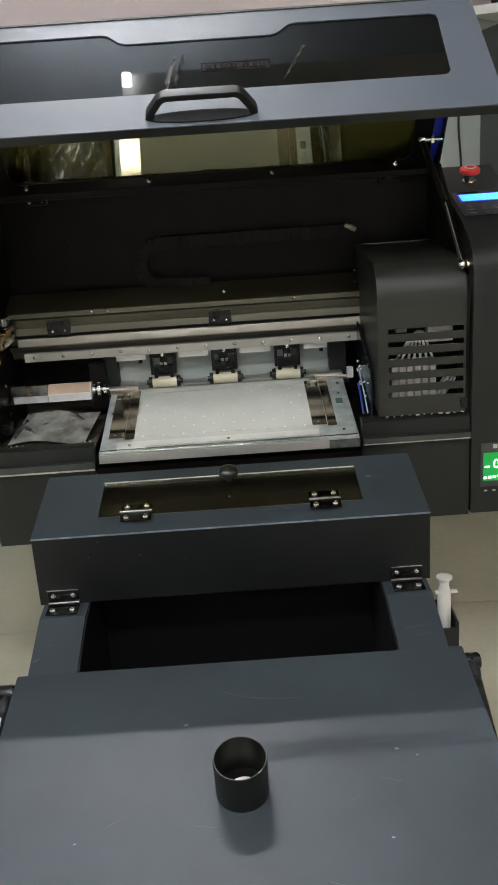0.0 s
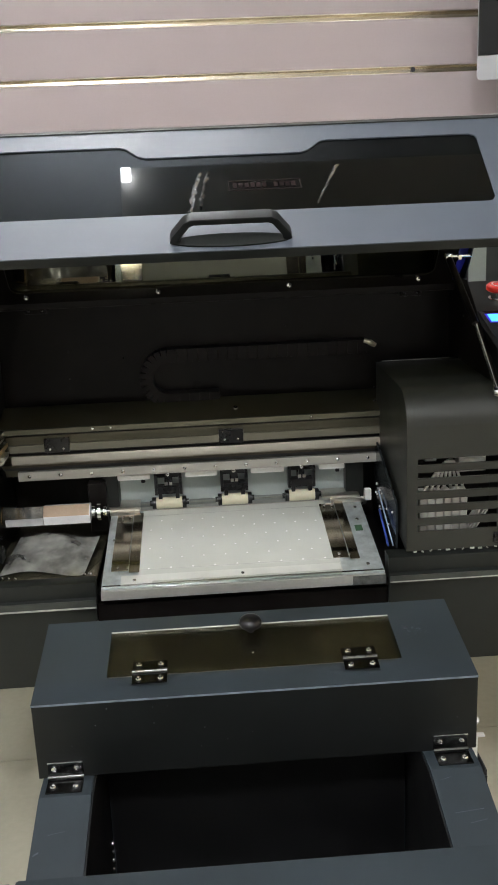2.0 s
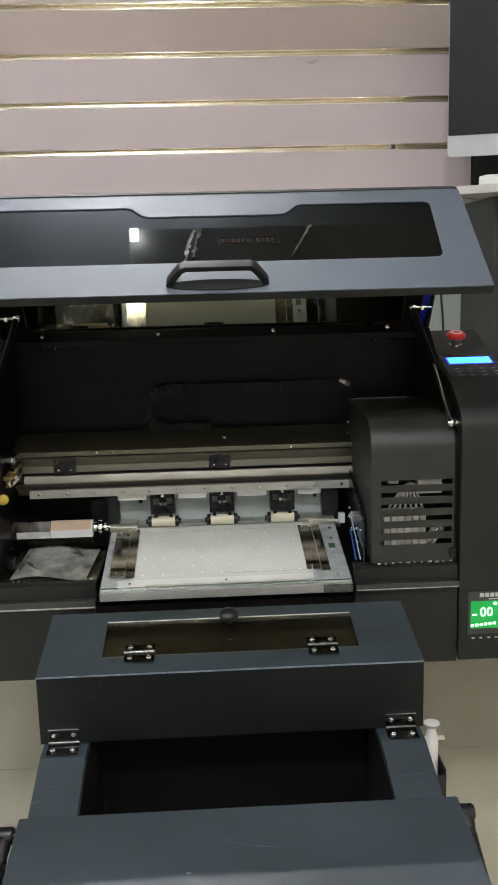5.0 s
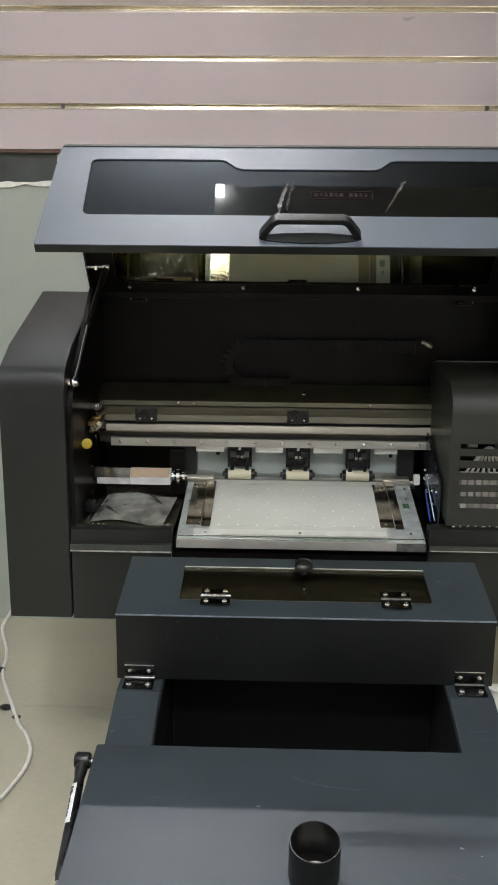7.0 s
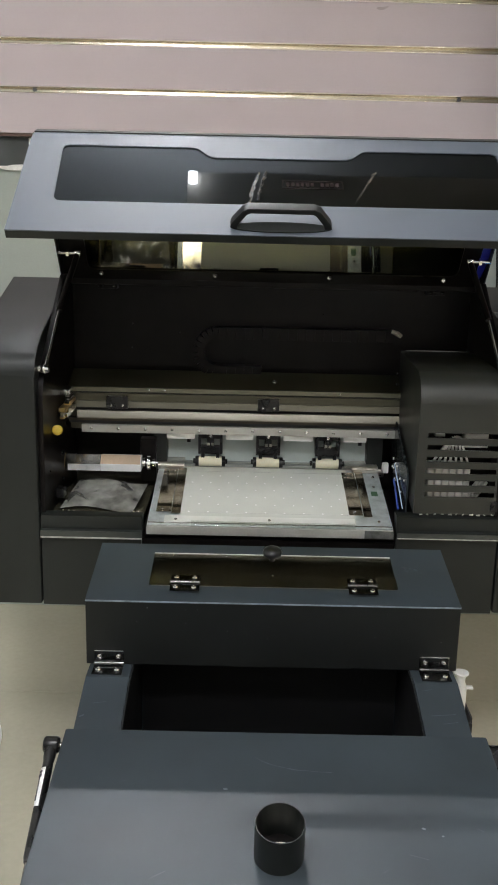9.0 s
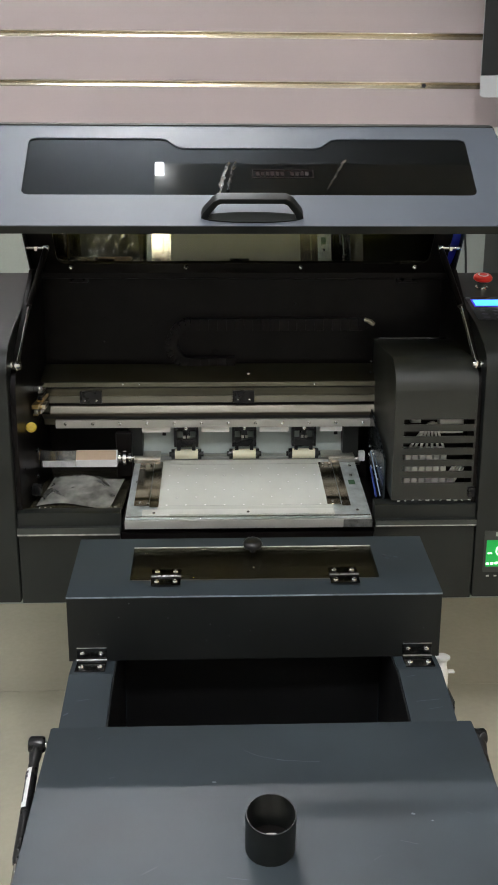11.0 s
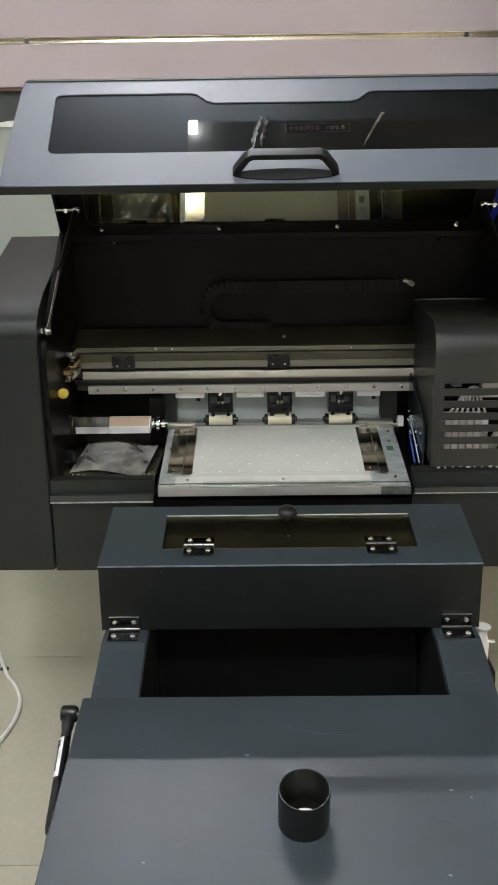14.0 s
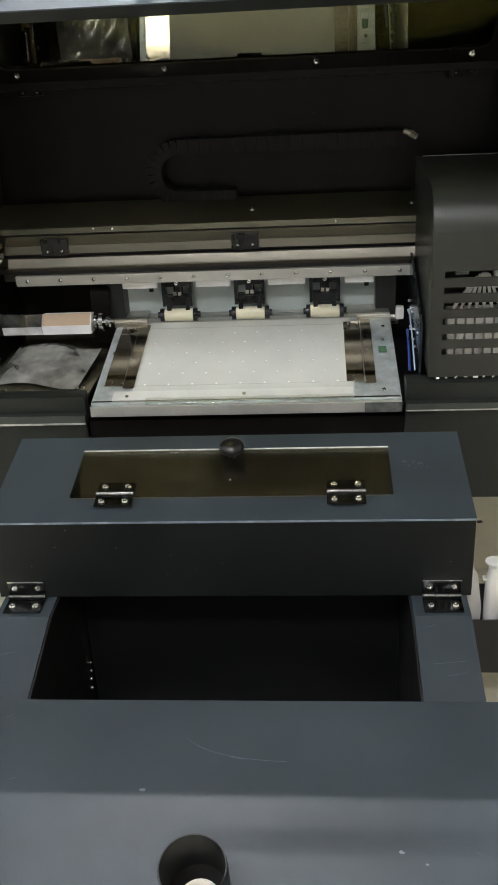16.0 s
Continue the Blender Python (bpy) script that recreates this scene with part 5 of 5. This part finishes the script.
# ---- controls on the housing ----
def controls():
    def on_top(x, y, h=0.0):
        n = Vector((0, -0.309, 1)).normalized()
        return Vector((x, y, top_at(y))) + n * h

    n = Vector((0, -0.309, 1)).normalized()
    e = part("emergency_stop", Shape().lathe([(0.014, 0), (0.014, 0.004), (0.010, 0.005), (0.010, 0.020), (0, 0.020)], on_top(0.526, 0.615), n, 24), CHROME, RIGHT, "red mushroom emergency stop button")
    part("button_cap", Shape().lathe([(0, 0.018), (0.017, 0.019), (0.0205, 0.022), (0.0205, 0.027), (0.017, 0.031), (0.009, 0.032), (0, 0.032)], on_top(0.526, 0.615), n, 32), RED, e, "red plastic button cap")
    part("arrow_ring", Shape().lathe([(0.009, 0.0321), (0.009, 0.0328), (0.0115, 0.0326), (0.0115, 0.0318)], on_top(0.526, 0.615), n, 24), LABEL, e, "pale arrow ring")
    pf = frame_of(on_top(0.533, 0.53, 0.0004), (1, 0, 0), (0, 1, 0.309))
    pn = part("control_panel", Shape().box((-0.058, -0.085, 0), (0.058, 0.035, 0.0012), 0.0005, pf), material("glossy_panel_black", (0.012, 0.012, 0.015), 0.2, vary=0.2, scale=30), RIGHT, "black key panel with a lit display")
    part("display_rim", Shape().box((-0.049, -0.018, 0.0013), (0.050, 0.021, 0.0018), 0, pf), LCDRIM, pn, "violet backlit rim")
    part("display", Shape().box((-0.045, -0.014, 0.0019), (0.046, 0.017, 0.0024), 0, pf), LCD, pn, "glowing pale blue display")
    rng = random.Random(6)
    for i in range(4):
        for j in range(3):
            part("key_mark", Shape().box((-0.042 + 0.026 * i, -0.074 + 0.016 * j, 0.0013), (-0.034 + 0.026 * i + rng.uniform(0, 0.005), -0.071 + 0.016 * j, 0.0016), 0, pf), KEYMARK, pn)
    # heater display on the front
    ff = frame_of((0.52, PF - 0.0006, 0.785), (1, 0, 0), (0, 0, 1))
    hp = part("heater_panel", Shape().box((-0.035, -0.040, 0), (0.062, 0.050, 0.0006), 0, ff), material("grey_black_panel", (0.035, 0.035, 0.034), 0.35, vary=0.2, scale=30), RIGHT, "heater control panel with green digits")
    part("green_display", Shape().box((-0.030, -0.028, 0.0007), (0.026, 0.030, 0.0012), 0, ff), LEDGREEN, hp, "lit green display")
    part("side_display", Shape().box((0.028, -0.020, 0.0007), (0.060, 0.030, 0.0012), 0, ff), material("grey_lens", (0.12, 0.11, 0.10), 0.3), hp)
    dg = text_mesh("00", 0.027, ff @ Matrix.Translation((0.002, 0.006, 0.0018)))
    dg.materials.append(LEDWHITE)
    d = new("digits", dg)
    d.parent = hp
    d["label"] = "glowing double zero"
    s = Shape()
    s.box((-0.027, 0.000, 0.0013), (-0.018, 0.003, 0.0018), 0, ff)
    for i in range(6):
        s.box((-0.029 + 0.009 * i, -0.024 + 0.0008 * i, 0.0013), (-0.023 + 0.009 * i, -0.019 + 0.0008 * i, 0.0018), 0, ff)
    s.box((0.016, 0.022, 0.0013), (0.023, 0.027, 0.0018), 0, ff)
    part("display_mark", s, LEDWHITE, hp)
    a = Shape()
    a.box((0.030, 0.004, 0.0013), (0.040, 0.009, 0.0018), 0, ff)
    a.box((0.030, 0.018, 0.0013), (0.036, 0.021, 0.0018), 0, ff)
    part("amber_mark", a, LEDAMBER, hp, "amber indicator")
    bars = [(-0.012 + 0.0105 * i, 0.0385, -0.0035 + 0.0105 * i, 0.047) for i in range(7)]
    bars += [(-0.027 + 0.016 * i, -0.050, -0.021 + 0.016 * i, -0.047) for i in range(6)] + [(0.006, 0.033, 0.05, 0.035)]
    for bx0, by0, bx1, by1 in bars:
        part("lettering_bar", Shape().box((bx0, by0, 0.0007), (bx1, by1, 0.0011), 0, ff), PALEMARK, hp, "pale unreadable lettering")


controls()


# cabinet that carries the printer
def stand():
    c = thing("printer_cabinet", (0, 0.53, FZ), "black cabinet under the printer", "cabinet")
    part("body", Shape().box((-0.355, 0.40, FZ + 0.06), (0.3565, 0.71, ZB + 0.001), 0.004), CABINET, c)
    for x in (-0.26, 0.26):
        for y in (0.43, 0.68):
            part("castor", Shape().lathe([(0, -0.012), (0.028, -0.012), (0.03, -0.009), (0.03, 0.009), (0.028, 0.012), (0, 0.012)], (x, y, FZ + 0.03), (1, 0, 0), 18), RUBBER, c)
    part("castor_bar", Shape().box((-0.28, 0.42, FZ + 0.035), (0.28, 0.69, FZ + 0.062)), CABINET, c)


stand()


# ---- things round the printer ----
def bottle():
    st = thing("accessory_box", (0.40, 0.41, 0.30), "black open box hung on the cabinet's side", "box")
    x0, x1, y0, y1, z0, z1 = 0.356, 0.455, 0.365, 0.445, 0.295, 0.415
    part("base", Shape().box((x0, y0, z0), (x1, y1, z0 + 0.004)), CABINET, st)
    for a, b in (((x0, y0, z0 + 0.004), (x1, y0 + 0.003, z1)), ((x0, y1 - 0.003, z0 + 0.004), (x1, y1, z1 + 0.025)), ((x0, y0 + 0.003, z0 + 0.004), (x0 + 0.003, y1 - 0.003, z1)), ((x1 - 0.003, y0 + 0.003, z0 + 0.004), (x1, y1 - 0.003, z1 + 0.012))):
        part("wall", Shape().box(a, b), CABINET, st)
    at = (0.432, 0.405, z0 + 0.0045)
    b = thing("white_dispenser", at, "white plastic dispenser tube standing in a black box", "dispenser")
    part("body", Shape().lathe([(0, 0), (0.0145, 0), (0.0145, 0.175), (0.0135, 0.182), (0.010, 0.196), (0.010, 0.208), (0, 0.208)], at, (0, 0, 1), 24), WHITEPL, b)
    part("top_flange", Shape().lathe([(0, 0.208), (0.011, 0.208), (0.0165, 0.214), (0.0165, 0.217), (0, 0.218)], at, (0, 0, 1), 24), WHITEPL, b)
    part("finger_tab", Shape().box((at[0] - 0.02, at[1] - 0.006, at[2] + 0.178), (at[0] + 0.028, at[1] + 0.006, at[2] + 0.183), 0.002), WHITEPL, b)
    solid("white_scraper", Shape().plate([(-0.004, 0.0), (0.048, 0.0), (0.050, 0.12), (0.040, 0.19), (0.014, 0.245), (-0.010, 0.24)], 0.0, 0.006, frame_of((0.3625, 0.404, z0 + 0.0045), (1, 0, 0), (0, 0, 1))), material("milky_scraper", (0.50, 0.50, 0.47), 0.45, vary=0.08, scale=20), "white plastic scraper standing in the black box", "scraper")


bottle()


def cord(name, pts, r, mat, label, n=8):
    """A smooth cord through points."""
    p = [Vector(q) for q in pts]
    out = []
    for i in range(len(p) - 1):
        a, b, c, d = p[max(i - 1, 0)], p[i], p[i + 1], p[min(i + 2, len(p) - 1)]
        for k in range(n):
            t = k / n
            out.append(0.5 * (2 * b + (c - a) * t + (2 * a - 5 * b + 4 * c - d) * t * t + (3 * b - a - 3 * c + d) * t ** 3))
    out.append(p[-1])
    return solid(name, Shape().tube(out, r, 8), mat, label, "cable")


cord("white_cable", [(-0.80, 1.468, 0.52), (-0.88, 1.468, 0.34), (-0.945, 1.466, 0.20), (-0.962, 1.425, FZ + 0.006), (-0.946, 1.362, FZ + 0.006), (-0.904, 1.258, FZ + 0.006), (-0.880, 1.18, FZ + 0.006), (-0.863, 1.086, FZ + 0.006), (-0.821, 0.983, FZ + 0.006), (-0.776, 0.888, FZ + 0.006), (-0.734, 0.80, FZ + 0.006), (-0.697, 0.745, FZ + 0.006), (-0.670, 0.678, FZ + 0.006), (-0.662, 0.606, FZ + 0.006), (-0.672, 0.528, FZ + 0.006), (-0.70, 0.44, FZ + 0.006), (-0.80, 0.30, FZ + 0.006), (-1.1, 0.1, FZ + 0.006)], 0.0055, CORD, "white power cable lying on the tiled floor")
cord("black_cable", [(0.46, 0.70, 0.72), (0.455, 0.62, 0.665), (0.44, 0.55, 0.64), (0.40, 0.52, 0.60), (0.36, 0.52, 0.50)], 0.005, BLACKCORD, "black cable hanging under the printer")
cord("wall_cable", [(0.75, 1.44, 1.70), (0.722, 1.455, 1.58), (0.712, 1.46, 1.42), (0.722, 1.46, 1.25), (0.715, 1.46, 0.9)], 0.0034, BLACKCORD, "black cable hanging down the wall")


def crumb(x, y, r, seed):
    """A small lump of dried dirt on the floor."""
    rng = random.Random(seed)
    sh = Shape()
    bmesh.ops.create_icosphere(sh.bm, subdivisions=2, radius=r)
    for v in sh.bm.verts:
        v.co *= rng.uniform(0.75, 1.2)
        v.co = Vector((x + v.co.x * 1.3, y + v.co.y, FZ + 0.0005 + max(0.0, r * 0.45 + v.co.z * 0.6)))
    return solid("crumb", sh, BLACKCORD, "dark crumb of dirt lying on the floor tiles", "dirt", "crumbs on the floor")


for cx, cy, cr, k in ((-0.877, 1.104, 0.012, 1), (-0.797, 0.886, 0.012, 2), (-0.752, 0.838, 0.009, 3), (0.545, 1.124, 0.006, 4)):
    crumb(cx, cy, cr, k)


def hanging_board():
    """Flat board hung over the printer, seen as a dull mirror image in the lid's window."""
    b = thing("hanging_board", (0.28, 0.5, 2.64), "pale grey board hung from the ceiling over the printer", "board")
    part("panel", Shape().box((-0.247, 0.30, 2.641), (0.82, 0.668, 2.659), 0.002), material("brown_grey_board", (0.72, 0.68, 0.62), 0.6, vary=0.1, scale=6), b)
    for x in (-0.2, 0.77):
        for y in (0.34, 0.60):
            part("wire", Shape().tube([(x, y, 2.658), (x, y, 3.4)], 0.0015, 6), DARKNICKEL, b)


hanging_board()


def desk_shelf():
    d = thing("computer_shelf", (1.05, 1.2, 1.0), "black wall-hung cabinet with a pale grey top beside the wall", "shelf")
    top = Shape().box((0.70, 1.10, 1.660), (1.50, 1.50, 1.682), 0.003, Matrix.Translation((0.665, 1.2, 0)) @ Matrix.Rotation(radians(-32), 4, "Z") @ Matrix.Translation((-0.665, -1.2, 0)))
    part("top", top, SHELFTOP, d, "pale grey laminate top")
    part("side_panel", Shape().box((0.775, 1.15, 1.0), (0.80, 1.46, 1.657), 0.002), CABINET, d)
    part("side_panel", Shape().box((1.56, 1.05, 1.0), (1.59, 1.30, 1.65), 0.002), CABINET, d)
    part("back_board", Shape().box((0.80, 1.44, 1.0), (1.56, 1.47, 1.62)), CABINET, d)
    part("middle_shelf", Shape().box((0.801, 1.12, 1.456), (1.56, 1.40, 1.468), 0.002), SHELFTOP, d, "pale shelf edge")
    part("door", Shape().box((0.803, 1.13, 1.0), (1.15, 1.148, 1.44), 0.002), CABINET, d)
    solid("dark_wall_panel", Shape().box((0.803, BACK - 0.03, 1.69), (2.35, BACK + 0.019, 3.0), 0.003), CABINET, "dark panel on the wall behind the monitor", "wall panel", kind="structure")
    m = thing("desktop_monitor", (0.95, 1.22, 1.66), "silver desktop monitor with a dark glossy screen", "monitor")
    f = Matrix.Translation((0.657, 1.20, 1.768)) @ Matrix.Rotation(radians(-16), 4, "Z") @ Matrix.Rotation(radians(5), 4, "X")
    up_f = f @ Matrix.Rotation(radians(90), 4, "X")
    chin = arc(0.014, 0.014, 0.014, 180, 270, 6) + arc(0.536, 0.014, 0.014, 270, 360, 6) + [(0.55, 0.055), (0.0, 0.055)]
    part("chin", Shape().plate(chin, -0.018, 0.0, up_f), SILVER, m, "silver lower chin", smooth=False)
    part("back_shell", Shape().box((0.0, 0.006, 0.0555), (0.55, 0.020, 0.46), 0.004, f), SILVER, m)
    part("screen", Shape().box((0.002, 0.0, 0.056), (0.548, 0.0055, 0.458), 0.001, f), SCREEN, m, "dark glossy screen")
    part("foot", Shape().box((0.20, 0.02, -0.085), (0.36, 0.14, -0.078), 0.002, f), SILVER, m)
    part("neck", Shape().box((0.22, 0.0205, -0.078), (0.34, 0.03, 0.12), 0.002, f), SILVER, m)
    k = thing("keyboard", (0.74, 1.12, 1.653), "white slim keyboard on the shelf", "keyboard")
    kf = Matrix.Translation((0.735, 1.14, 1.6825)) @ Matrix.Rotation(radians(-32), 4, "Z")
    part("case", Shape().box((0.0, -0.03, 0.0), (0.40, 0.09, 0.027), 0.007, kf), WHITEPL, k)
    for i in range(12):
        for j in range(4):
            part("key", Shape().box((0.012 + 0.032 * i, -0.02 + 0.026 * j, 0.0268), (0.040 + 0.032 * i, 0.002 + 0.026 * j, 0.0295), 0.001, kf), WHITEPL, k)


desk_shelf()


# ---- ceiling lamps ----
def ceiling_lamp(place, length, strength):
    x, y, z = place
    c = thing("ceiling_lamp", (x, y, 3.4), "white batten lamp with a glowing tube, placed out of view", "lamp", "ceiling lamps")
    if length > 1:
        part("batten", Shape().box((x - 0.014, y - length / 2 - 0.05, z + 0.03), (x + 0.014, y + length / 2 + 0.05, z + 0.06), 0.004), WHITEPL, c)
    part("tube", Shape().tube([(x, y - length / 2, z), (x, y + length / 2, z)], 0.014, 14), glow("lamp_glow", (0.96, 0.97, 1.0), strength), c, "glowing tube")
    for k in (-1, 1):
        if length > 0.1:
            part("socket", Shape().box((x - 0.014, y + k * (length / 2 + 0.012) - 0.010, z - 0.014), (x + 0.014, y + k * (length / 2 + 0.012) + 0.010, z + 0.031), 0.003), WHITEPL, c)
        part("hanger", Shape().tube([(x, y + k * length * 0.3, z + 0.010), (x, y + k * length * 0.3, 3.4 if length > 0.1 else 2.6415)], 0.003, 8), WHITEPL, c)


for lamp in LAMPS:
    ceiling_lamp(*lamp)


def wall_lamp(place, length, strength):
    x, y, z = place
    c = thing("wall_lamp", (x, BACK, z), "white wall lamp above the slatwall, switched on", "lamp")
    part("back_plate", Shape().box((x - length / 2 - 0.04, BACK - 0.03, z - 0.03), (x + length / 2 + 0.04, BACK + 0.021, z + 0.05), 0.004), WHITEPL, c)
    part("arm", Shape().box((x - 0.015, y, z + 0.02), (x + 0.015, BACK - 0.03, z + 0.035), 0.002), WHITEPL, c)
    part("tube", Shape().tube([(x - length / 2, y, z), (x + length / 2, y, z)], 0.007, 14), glow("wall_lamp_glow", (0.96, 0.97, 1.0), strength), c, "glowing tube")
    # unseen sheet added to block the tube from the slatwall
    part("light_block_sheet", Shape().box((x - length / 2 - 0.5, y + 0.022, z - 0.62), (x + length / 2 + 0.5, y + 0.026, z + 0.019), 0.001), SILVER, c, "added grey sheet that keeps the tube's light off the boards")
    # unseen lip added to cut the tube's light off the floor behind
    part("light_cutoff_lip", Shape().box((x - length / 2 - 0.02, y - 0.013, z - 0.034), (x + length / 2 + 0.02, y + 0.0215, z - 0.031), 0.0006), WHITEPL, c, "added lip that keeps the tube's light off the floor behind")
    part("hood", Shape().prism([(y - 0.018, z + 0.010), (y - 0.012, z + 0.018), (y + 0.02, z + 0.021), (y + 0.02, z + 0.024), (y - 0.014, z + 0.022), (y - 0.021, z + 0.012)], x - length / 2 - 0.01, x + length / 2 + 0.01), WHITEPL, c)


wall_lamp(*WALL_LAMP)


def ceiling_panel(place, half, strength):
    x, y = place
    c = thing("ceiling_panel", (x, y, 3.4), "square white recessed ceiling light, switched on", "lamp")
    f = Matrix.Translation((x, y, 3.4))
    q = half + 0.02
    part("frame", Shape().frame_plate([(-q, -q), (q, -q), (q, q), (-q, q)], [(-half, -half), (half, -half), (half, half), (-half, half)], -0.014, -0.001, f), WHITEPL, c)
    part("diffuser", Shape().box((x - half + 0.001, y - half + 0.001, 3.389), (x + half - 0.001, y + half - 0.001, 3.397)), glow("panel_glow", (0.97, 0.98, 1.0), strength), c, "glowing diffuser")


ceiling_panel(*CEILING_PANEL)


# ---- floor tiles, each its own piece ----
def tiles():
    size, gap = 0.80, 0.002
    s = Shape().box((-size / 2 + gap / 2, -size / 2 + gap / 2, -0.008), (size / 2 - gap / 2, size / 2 - gap / 2, 0.0), 0.001)
    me = finish("tile", s, TILE)
    for i in range(-3, 4):
        for j in range(-5, 2):
            ob = new("tile", me)
            ob.location = (i * size, 0.91 + 0.40 + j * size, FZ)
            ob.parent = FLOOR


tiles()
